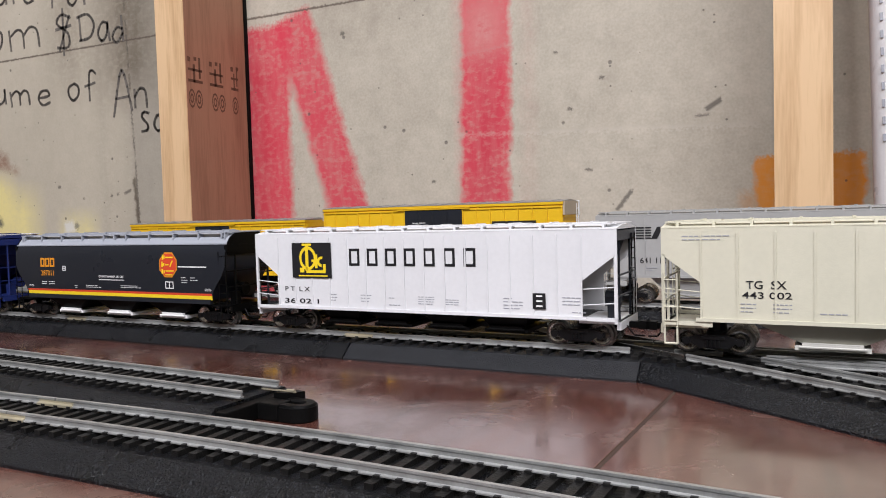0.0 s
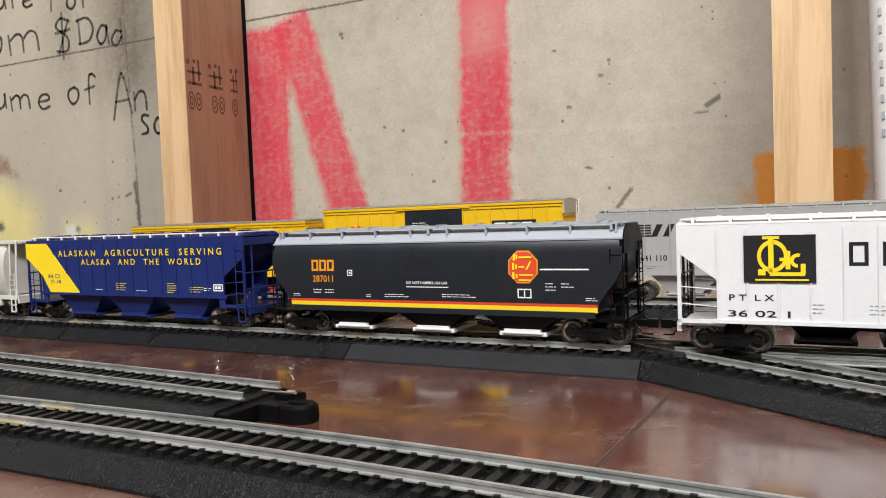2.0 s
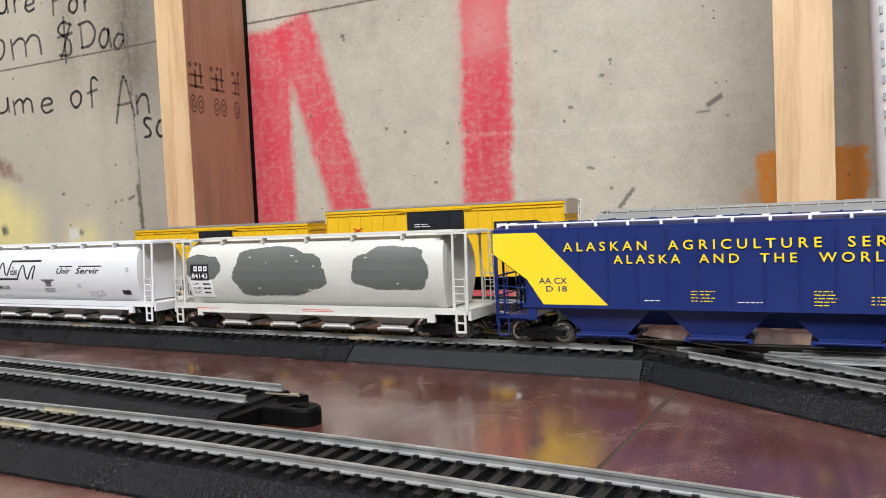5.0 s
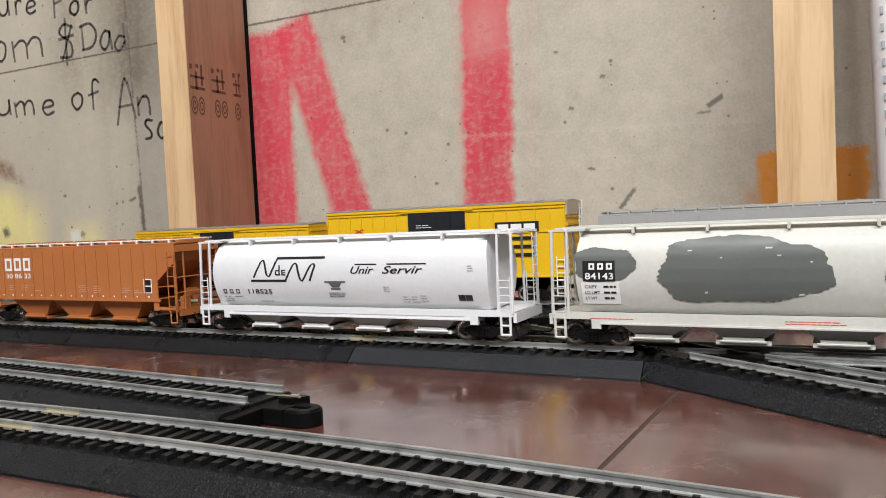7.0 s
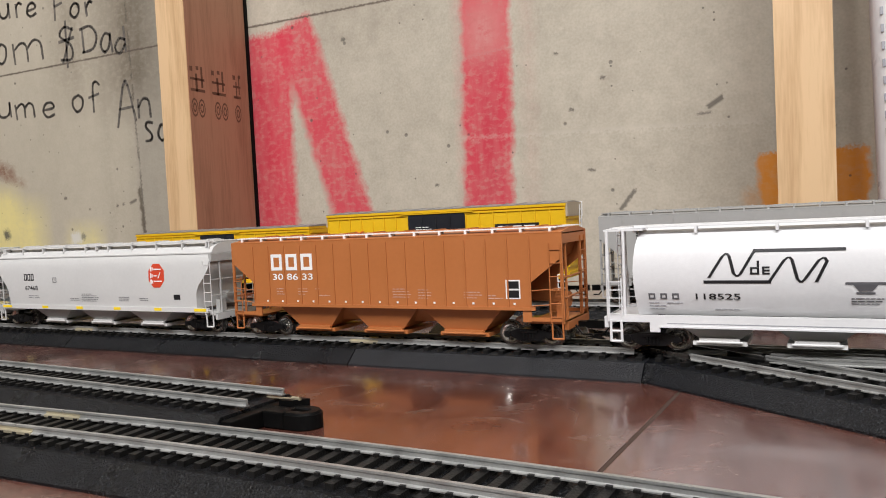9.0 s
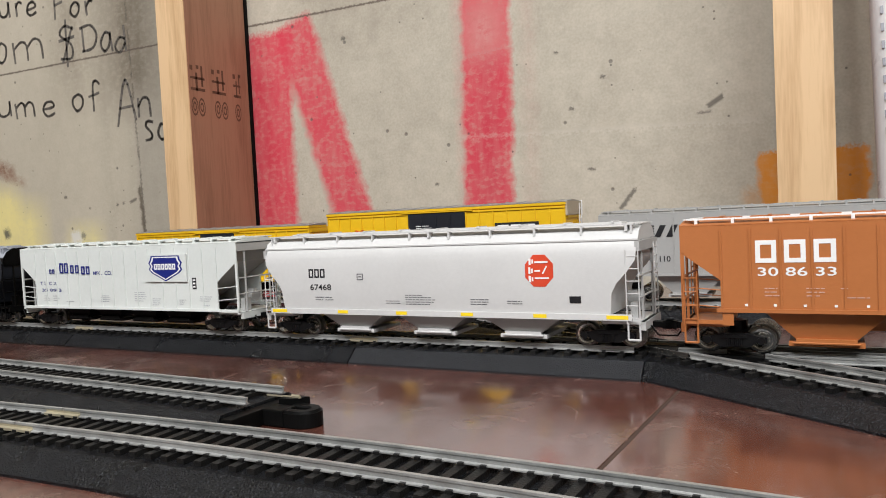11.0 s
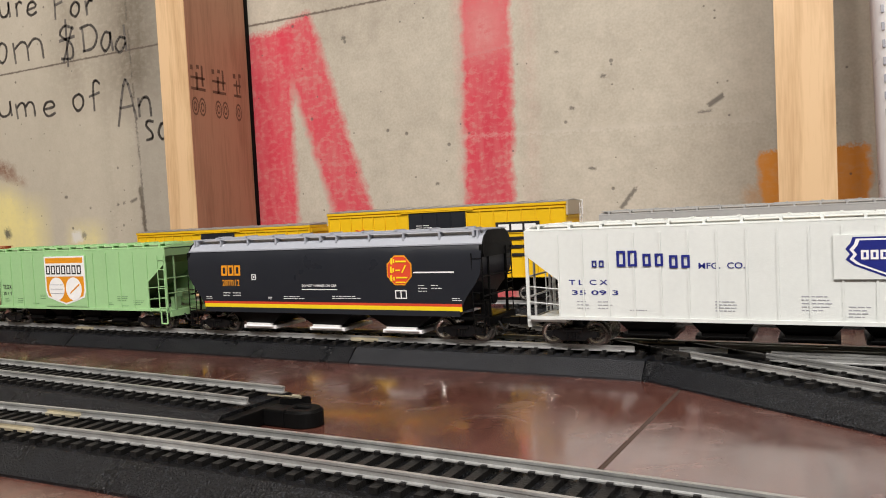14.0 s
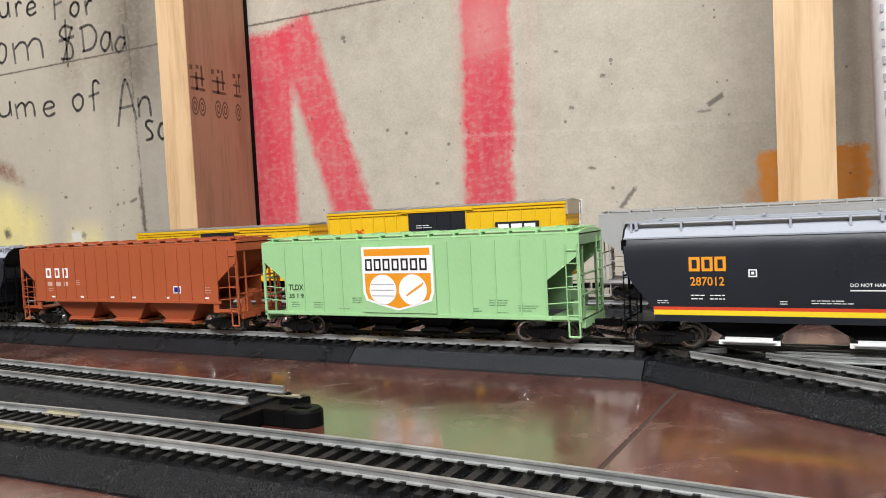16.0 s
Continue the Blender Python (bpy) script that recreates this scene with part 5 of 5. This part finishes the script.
def blotch(cx, cz, rx, rz, seed, skin, lift):
    """An uneven patch of paint on a curved side, in rings."""
    rnd = random.Random(seed)
    n, rings = 132, 7
    k = [1 + 0.06 * math.sin(3 * 2 * math.pi * i / n + seed) + 0.04 * math.sin(7 * 2 * math.pi * i / n + 2 * seed) + 0.010 * math.sin(23 * 2 * math.pi * i / n + 3 * math.sin(seed + i)) + rnd.uniform(-0.02, 0.02) for i in range(n)]
    v, f = [(cx, -(skin(cz) + lift), cz)], []
    for j in range(1, rings + 1):
        for i in range(n):
            a = 2 * math.pi * i / n
            c, s = math.cos(a), math.sin(a)
            c, s = math.copysign(abs(c) ** 0.75, c), math.copysign(abs(s) ** 0.75, s)
            x, z = cx + rx * k[i] * c * j / rings, cz + rz * k[i] * s * j / rings
            v.append((x, -(skin(z) + lift), z))
    for i in range(n):
        f.append((0, 1 + i, 1 + (i + 1) % n))
        for j in range(rings - 1):
            f.append((1 + j * n + i, 1 + (j + 1) * n + i, 1 + (j + 1) * n + (i + 1) % n, 1 + j * n + (i + 1) % n))
    sh = Shape()
    sh.add(v, f)
    return sh


def patched_car():
    p = []
    car, sk = round_car("weathered white cylindrical hopper with dark grey paint patches", 187, OFFWHITE, p, OFFWHITE)
    enlist(car, -786.2, p)
    part("paint_patch", blotch(-69.5, 36.0, 12.5, 7.2, 1, sk, 0.25), PATCH, car, smooth=True, label="dark grey paint patch")
    part("paint_patch", blotch(-17.5, 33.2, 30.2, 13.0, 2, sk, 0.25), PATCH, car, smooth=True, label="large dark grey paint patch")
    part("paint_patch", blotch(52.5, 34.5, 21.5, 10.6, 4, sk, 0.25), PATCH, car, smooth=True, label="dark grey paint patch")
    panel("number_board", [rect(-78.2, -64.7, z, z + 2.2) for z in (29.0, 31.18, 33.36, 35.54)], KMARK, car, sk, 0.42, "black number board")
    words(-75.6, 34.0, 3, 2.4, 2.7, 3.7, 0.7, WMARK, car, over(sk, 0.42))
    lettering("number", "84143", 2.7, -77.4, 29.9, WMARK, car, over(sk, 0.45), width=12)
    panel("label", [rect(-79.2, -63.2, z, z + 2.36) for z in (19.1, 21.45, 23.8, 26.15)], WMARK, car, sk, 0.3, "white paper label")
    for row, (word, w) in enumerate((("CAPY", 5.4), ("LD LMT", 6.4), ("LT WT", 5.2))):
        lettering("label_print", word, 1.3, -77.8, 26.0 - 2.5 * row, KMARK, car, over(sk, 0.3), width=w)
    panel("label_bars", bars(-69.8, 26.2, (5.2, 5.2, 4.6), 1.6, 2.5), KMARK, car, over(sk, 0.3))
    panel("paint_chip", [rect(x, x + w, z, z + v) for x, z, w, v in ((-36, 41, 1.6, 0.5), (-30, 24, 1.0, 0.8), (-24, 38, 0.7, 0.5), (-8, 41.5, 2.4, 0.6), (-4, 38.6, 1.3, 0.5), (3, 23.4, 1.8, 0.7), (7, 36, 0.6, 0.6), (38, 40, 1.6, 0.5), (56, 27, 1.2, 0.6))], OFFWHITE, car, sk, 0.36)
    panel("sill_print", bars(-76, 12.9, (18,), 0.5) + bars(-2, 13.4, (18, 20), 0.5, 0.9), RMARK, car, lambda z: 17.2)


def script_car():
    p = []
    car, sk = round_car("clean white cylindrical hopper with black script lettering", 189.6, WHITE, p, WHITE)
    enlist(car, -995.8, p)

    def stroke(points, w=1.15):
        """A slanting brush stroke in short pieces that follow the curved side."""
        out = []
        for (x0, z0), (x1, z1) in zip(points, points[1:]):
            for k in range(4):
                xa, za, xb, zb = x0 + (x1 - x0) * k / 4, z0 + (z1 - z0) * k / 4, x0 + (x1 - x0) * (k + 1) / 4, z0 + (z1 - z0) * (k + 1) / 4
                out.append([(xa - w / 2, za), (xa + w / 2, za), (xb + w / 2, zb), (xb - w / 2, zb)])
        return out

    logo = [rect(-55.6, -31.6, 28.7, 29.9), rect(-37.6, -6.9, 40.7, 41.9)]
    logo += stroke([(-53.6, 31.0), (-48.6, 39.2), (-47.0, 40.6), (-46.0, 39.2), (-44.6, 32.6), (-43.4, 31.4), (-42.2, 32.4), (-37.2, 41.2)])
    logo += stroke([(-32.4, 29.2), (-27.0, 37.6), (-25.4, 38.8), (-24.4, 37.6), (-22.8, 30.4), (-21.6, 29.0), (-20.4, 30.2), (-15.6, 37.4), (-13.8, 38.4), (-13.0, 37.0), (-16.6, 29.2)])
    logo += [rect(-38.8, -36.0, 32.2, 32.9), rect(-38.8, -38.0, 32.9, 35.0), rect(-38.0, -36.0, 34.4, 35.0), rect(-36.4, -35.6, 32.2, 37.5), rect(-34.6, -33.8, 32.2, 35.2), rect(-33.8, -32.0, 34.6, 35.2), rect(-33.8, -32.0, 33.4, 34.0), rect(-33.8, -32.0, 32.2, 32.8)]
    panel("script_emblem", logo, KMARK, car, sk, 0.2)
    lettering("motto", "Unir", 3.6, 8.0, 32.9, KMARK, car, over(sk, 0.08), shear=0.35, width=14.6)
    lettering("motto", "Servir", 3.6, 26.8, 32.9, KMARK, car, over(sk, 0.08), shear=0.35, width=23)
    panel("motto_stroke", [rect(11.5, 24, 37.2, 37.8)], KMARK, car, sk, 0.2)
    panel("motto_stroke", [rect(30, 51.5, 37.2, 37.8)], KMARK, car, sk, 0.2)
    panel("bird_emblem", [rect(-7.4, 5.2, 28.2, 29.1), [(-5.0, 28.2), (2.8, 28.2), (1.0, 25.8), (-3.2, 25.8)], rect(-4.0, 1.8, 24.6, 25.4)] + bars(-5.6, 22.8, (10, 10, 9), 0.5, 1.0), GMARKD, car, sk, 0.2)
    lettering("number", "118525", 2.4, -60, 22.2, KMARK, car, over(sk, 0.08), width=17.5)
    words(-77, 22.2, 3, 2.6, 2.4, 4.6, 0.6, GMARKD, car, sk, 0.2)
    panel("small_print", bars(-77, 20.4, (4, 7, 6), 0.6, 1.2) + bars(-70, 20.4, (6,), 0.6) + bars(-52, 18.0, (9,), 0.5) + bars(37, 21.0, (3, 4, 4), 0.6, 1.3) + bars(42, 21.0, (3, 3, 4), 0.6, 1.3) + bars(47, 21.6, (3, 3, 4), 0.6, 1.3) + bars(27, 26, (3.4, 3.4, 3.4), 0.6, 1.1) + bars(73, 36, (2.6, 2.6, 2.6), 0.6, 1.1), GMARK, car, sk, 0.2)
    panel("data_box", [rect(67.0, 70.4, 19.6, 22.4), rect(70.6, 74.0, 19.6, 22.4)], KMARK, car, sk, 0.2)
    panel("sill_lines", [rect(-70, 70, 12.2, 12.5)], GMARK, car, lambda z: 17.2)


def brown_car():
    car, sk = kind_ribbed(-1206.0, "orange-brown ribbed covered hopper with white lettering", 186.3, ORANGE, ORANGE, 17.5, 16, gates=(-43, 0, 43), bay=ORANGE, white_edge=True)
    words(-65.9, 36.0, 3, 7.2, 8.6, 9.8, 1.7, WMARK, car, sk)
    lettering("number", "30 86 33", 3.2, -65.6, 31.0, WMARK, car, sk, width=26.5)
    panel("data_board", [rect(66.6, 73.4, 21.8, 30.4)], WMARK, car, sk, 0.1, "white data board")
    panel("data_fields", [rect(67.2, 72.8, 26.5, 29.8), rect(67.2, 72.8, 22.4, 25.7)], KMARK, car, over(sk, 0.1))
    panel("small_print", bars(-63, 26, (4.4, 5, 5), 0.6, 1.4) + bars(-49, 26, (6, 6, 5), 0.6, 1.4) + bars(-38, 26, (3,), 0.6) + bars(-36, 22.6, (7,), 0.6) + bars(8, 26, (7, 9, 10, 9), 0.6, 1.3) + bars(22, 25.6, (5, 7, 7, 6), 0.6, 1.3) + bars(46, 24.6, (8, 9, 7), 0.6, 1.3) + bars(58, 23, (4, 7), 0.8, 1.2) , FADED, car, sk)
    panel("rivet_dots", [rect(-70 + 10 * i, -69.0 + 10 * i, 19.2, 20.1) for i in range(15)], WMARK, car, sk)


def pale_car():
    p = []
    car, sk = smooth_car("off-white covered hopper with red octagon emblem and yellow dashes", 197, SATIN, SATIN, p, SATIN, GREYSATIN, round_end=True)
    enlist(car, -1418.2, p)
    words(-68.4, 31.2, 3, 2.9, 4.6, 3.55, 0.8, KMARK, car, sk)
    lettering("number", "67468", 2.9, -68.0, 24.9, KMARK, car, sk, width=13.2)
    for x, w in ((-93.4, 9.5), (-51.5, 6), (-17.6, 6), (17, 6), (52, 6), (84, 9)):
        panel("yellow_dash", [rect(x, x + w, 13.0, 14.6)], YMARK, car, lambda z: 18.1)
    oct_ = [(55.5 + 6.9 * math.cos(math.pi / 8 + k * math.pi / 4), 33.8 + 7.6 * math.sin(math.pi / 8 + k * math.pi / 4)) for k in range(8)]
    panel("emblem", [oct_], RMARK, car, sk, 0.14, "red octagon emblem")
    panel("emblem_mark", [[(x - 3.5, z) for x, z in q] for q in (rect(54.4, 55.3, 36.4, 39.2), rect(55.7, 56.4, 37.0, 38.8), rect(57.0, 63.0, 37.2, 38.0), rect(54.2, 55.1, 32.4, 35.4), rect(55.5, 56.2, 32.8, 34.8), rect(57, 59.6, 33.4, 34.1), [(60.2, 32.4), (60.9, 32.4), (62.8, 35.8), (62.1, 35.8)], rect(54.2, 55.2, 28.8, 31.6), rect(55.6, 56.3, 29.2, 31.0), rect(57.0, 63.4, 30.2, 30.9))], WMARK, car, over(sk, 0.14))
    panel("small_print", bars(-65, 21.0, (5, 4.6), 0.6, 1.3) + bars(-59, 21.0, (5, 5), 0.6, 1.3) + bars(-23, 19.5, (8, 8), 0.5, 1.1) + bars(-12, 22.4, (9, 14, 16, 15, 13), 0.6, 1.1) + bars(22, 20.6, (9, 9, 9), 0.6, 1.1) + bars(40, 20, (7, 7), 0.6, 1.1) + frame_of(-39, -35.4, 30, 33.2, 0.4) + [rect(-38, -36.4, 31.4, 31.9)], GMARKD, car, sk)
    panel("data_box", [rect(68.5, 73.5, 19.6, 22.6)], KMARK, car, sk)


def shield_car():
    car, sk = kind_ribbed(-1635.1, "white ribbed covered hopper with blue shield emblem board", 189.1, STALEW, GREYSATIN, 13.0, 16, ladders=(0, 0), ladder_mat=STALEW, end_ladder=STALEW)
    b = Shape()
    b.box(23.6, 57.6, -18.5, -17.7, 29.4, 45.6)
    part("emblem_board", b, STALEW, car, "raised white emblem board")
    bs = lambda z: 18.5

    def shield(k):
        pts = [(-11.6, 7.0), (11.6, 7.0), (12.4, 4.6), (14.0, 2.6), (12.6, 0.6), (14.0, -1.4), (11.4, -3.6), (0, -8.6), (-11.4, -3.6), (-14.0, -1.4), (-12.6, 0.6), (-14.0, 2.6), (-12.4, 4.6)]
        return [(41 + x * k, 38.0 + z * k) for x, z in pts]

    panel("shield_rim", [shield(0.97)], BMARK, car, bs, 0.1, "blue shield")
    panel("shield_line", [shield(0.88)], WMARK, car, bs, 0.18)
    panel("shield_field", [shield(0.79)], BMARK, car, bs, 0.26)
    words(32.2, 36.6, 6, 2.4, 3.4, 2.95, 0.8, WMARK, car, bs, 0.34)
    for x, z, w, h, pitch, t in ((-54.5, 35.0, 3.6, 6.6, 4.6, 1.0), (-44.0, 35.0, 3.2, 5.2, 4.8, 0.95), (-33.6, 34.2, 3.2, 5.2, 4.6, 0.95), (-64.9, 34.9, 2.0, 2.8, 3.0, 0.55)):
        words(x, z, 2, w, h, pitch, t, BMARK, car, over(sk, 0.34))
    lettering("wording", "MFG.  CO.", 2.3, -22.9, 33.8, BMARK, car, sk, width=17)
    lettering("reporting_mark", "T L  C X", 2.1, -75.1, 27.4, BMARK, car, sk, width=16.5)
    lettering("number", "35 09 3", 1.9, -74.3, 23.1, BMARK, car, sk, width=20)
    panel("small_print", bars(-72, 20, (4, 5, 5), 0.6, 1.4) + bars(-63, 20, (5, 6, 5), 0.6, 1.4) + bars(-50, 16.6, (7,), 0.6) + bars(-17, 20.5, (7, 8, 8, 7), 0.6, 1.2) + bars(13, 22.8, (9, 9, 10, 9, 7), 0.6, 1.3) + bars(28, 19, (7, 6, 6, 5), 0.6, 1.2) + bars(50, 18.5, (5, 4, 3), 0.6, 1.2) + bars(66, 20.5, (9, 9, 8), 0.6, 1.2) + bars(68, 15.4, (5,), 0.6), GMARK, car, sk)
    panel("data_board", [rect(60.8, 63.8, 25.0, 31.6)], KMARK, car, sk)
    panel("data_print", [rect(61.4, 63.2, z, z + 0.9) for z in (29.8, 27.9, 26.0)], WMARK, car, over(sk, 0.12))


def green_car():
    # black bays carry the shade beneath the body in their colour
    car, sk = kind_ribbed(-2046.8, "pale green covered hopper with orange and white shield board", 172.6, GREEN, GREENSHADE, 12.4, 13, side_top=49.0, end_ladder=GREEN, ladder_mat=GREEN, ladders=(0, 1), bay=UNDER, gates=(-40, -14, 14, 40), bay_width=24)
    b = Shape()
    b.box(-23.2, 17.4, -18.5, -17.7, 13.6, 46.6)
    part("emblem_board", b, GREEN, car, "raised green emblem board")
    bs = lambda z: 18.5
    out = lambda k: [(-2.9 + x * k, 31.5 + z * k) for x, z in ((-19.6, 14.6), (19.6, 14.6), (19.6, -8.0), (18.0, -12.0), (9, -14.6), (0, -16.8), (-9, -14.6), (-18.0, -12.0), (-19.6, -8.0))]
    panel("shield_rim", [out(1.0)], WMARK, car, bs, 0.1, "white shield")
    panel("shield_field", [out(0.93)], OMARK, car, bs, 0.18, "orange shield field")
    panel("name_band", [rect(-21.6, 15.8, 33.0, 41.6)], WMARK, car, bs, 0.26, "white band")
    words(-20.6, 34.4, 7, 3.9, 5.8, 5.05, 0.95, KMARK, car, bs, 0.34)
    disc = lambda cx: [(cx + 7.6 * math.cos(2 * math.pi * i / 28), 25.0 + 7.4 * math.sin(2 * math.pi * i / 28)) for i in range(28)]
    panel("disc", [disc(-11.2)], WMARK, car, bs, 0.26, "white disc")
    panel("disc", [disc(5.4)], WMARK, car, bs, 0.26, "white disc")
    panel("disc_lines", [rect(-17.6, -4.8, z, z + 0.35) for z in (27.4, 24.6, 21.8)], GMARK, car, bs, 0.34)
    grain = []
    for i in range(6):
        grain.append([(1.6 + i * 1.5, 22.2 + i * 0.9), (4.0 + i * 1.4, 24.2 + i * 0.9), (4.4 + i * 1.4, 23.4 + i * 0.9), (2.2 + i * 1.5, 21.8 + i * 0.9)])
    panel("grain_mark", grain, OMARK, car, bs, 0.34)
    lettering("reporting_mark", "TLDX", 2.9, -69.5, 24.6, KMARK, car, sk, width=9.6)
    lettering("number", "35 1 9", 2.2, -69.6, 20.4, KMARK, car, sk, width=9.6)
    panel("small_print", bars(-68, 18, (4, 5, 5), 0.5, 1.2) + bars(-54, 18, (6, 6, 5), 0.5, 1.2) + bars(-38, 15, (7,), 0.5) + bars(-30, 20.5, (8, 8, 8), 0.5, 1.1) + bars(44, 20, (9, 9, 8), 0.5, 1.1) + bars(36, 16, (3, 4), 0.6, 1.1) + bars(58, 17.6, (9, 8, 6), 0.5, 1.1) + bars(48, 14.4, (5,), 0.5), GREENMARK, car, sk)


def red_car():
    car, sk = kind_ribbed(-2251.0, "oxide red ribbed covered hopper with faded white lettering", 190, RED, RED, 17.5, 17, gates=(-43, 0, 43), bay=RED)
    words(-68.7, 32.0, 3, 5.0, 6.4, 8.4, 1.3, WMARK, car, sk)
    panel("number_bars", [rect(-67.5, -63, 26.6, 29.4), rect(-59, -54.6, 26.6, 29.4), rect(-51.5, -47.6, 26.6, 29.4)], FADED, car, sk)
    panel("small_print", bars(-67, 24.8, (5, 4), 0.6, 1.3) + bars(-40, 30, (4, 4, 4), 0.8, 1.2) + bars(70, 25.5, (4, 5, 5), 0.7, 1.5), FADED, car, sk)
    panel("data_box", [rect(45.8, 51.6, 22.4, 26.6)], WMARK, car, sk)
    panel("data_fields", [rect(46.4, 51.0, 23.0, 26.0)], BMARK, car, over(sk, 0.12))
    for x in (-64, -36, -8, 11, 39, 70):
        panel("dash", [rect(x, x + 3, 19.2, 20.2)], WMARK, car, sk)


# cream times 0.6: shade under the car is put into the bay colour
CREAMSHADE = paint("shaded_cream_bay_paint", (0.36, 0.35, 0.29))
# grey for ends; on bays it paints in the shade under white cars
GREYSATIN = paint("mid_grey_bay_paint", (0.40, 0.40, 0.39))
# darkened green: shade inside the open ends is part of the colour
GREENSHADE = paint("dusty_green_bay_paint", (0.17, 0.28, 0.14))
GREENMARK = paint("dark_green_small_print", (0.10, 0.20, 0.10))
GMARKD = paint("dark_grey_marking", (0.11, 0.11, 0.12))
FADED = paint("faded_pink_white_marking", (0.55, 0.36, 0.30))


def build_train():
    cream_car()
    white_black_car()
    black_car(-374.5, "287011")
    navy_car()
    patched_car()
    script_car()
    brown_car()
    pale_car()
    shield_car()
    black_car(-1846.4, "287012")
    green_car()
    red_car()
    black_car(-2460.0, "287013")
    for car, middle, wheels in TRAIN:
        lengthen(car, 1.024)


def lengthen(car, k):
    """Makes a finished car a little longer; its trucks keep their shape and move out with the ends."""
    done = set()
    for ob in car.children:
        ob.location.x *= k
        if ob.name.split(".")[0] == "truck" or ob.data.name in done:
            continue
        done.add(ob.data.name)
        for v in ob.data.vertices:
            v.co.x *= k


# how far the train has gone, in mm, at seconds
GONE = ((0, 0.0), (1, 109.2), (2, 219.7), (3, 330.5), (4.2, 465.2), (6.3, 704.2), (7, 786.7), (8, 902.8), (9.2, 1045.9), (11.3, 1298.1), (12, 1383.1), (13, 1503.1), (14, 1625.7), (15, 1753.0), (16, 1877.4))


def gone(t):
    return interp(GONE, t)


def motions():
    turn = math.degrees(math.atan(-0.044))
    for car, middle, wheels in TRAIN:
        rows = []
        for i in range(65):
            t = i * 0.25
            x = -100 + (middle + gone(t) + 100) * math.cos(math.radians(turn))
            rows.append((t, pose(x / 1000, main_line(x) / 1000, RAIL_TOP / 1000, 0, 0, turn)))
        walk(car, rows)
        for ob, k in wheels:
            spin = []
            for i in range(481):
                t = i / 30
                spin.append((t, pose(k / 1000, 0, 0.00515, 0, math.degrees(gone(t) / 5.15) % 360, 0)))
            walk(ob, spin)


build_room()
build_writing()
build_studs()
build_pipe()
build_table()
build_tracks()
build_connector()
build_parked()
build_train()
motions()
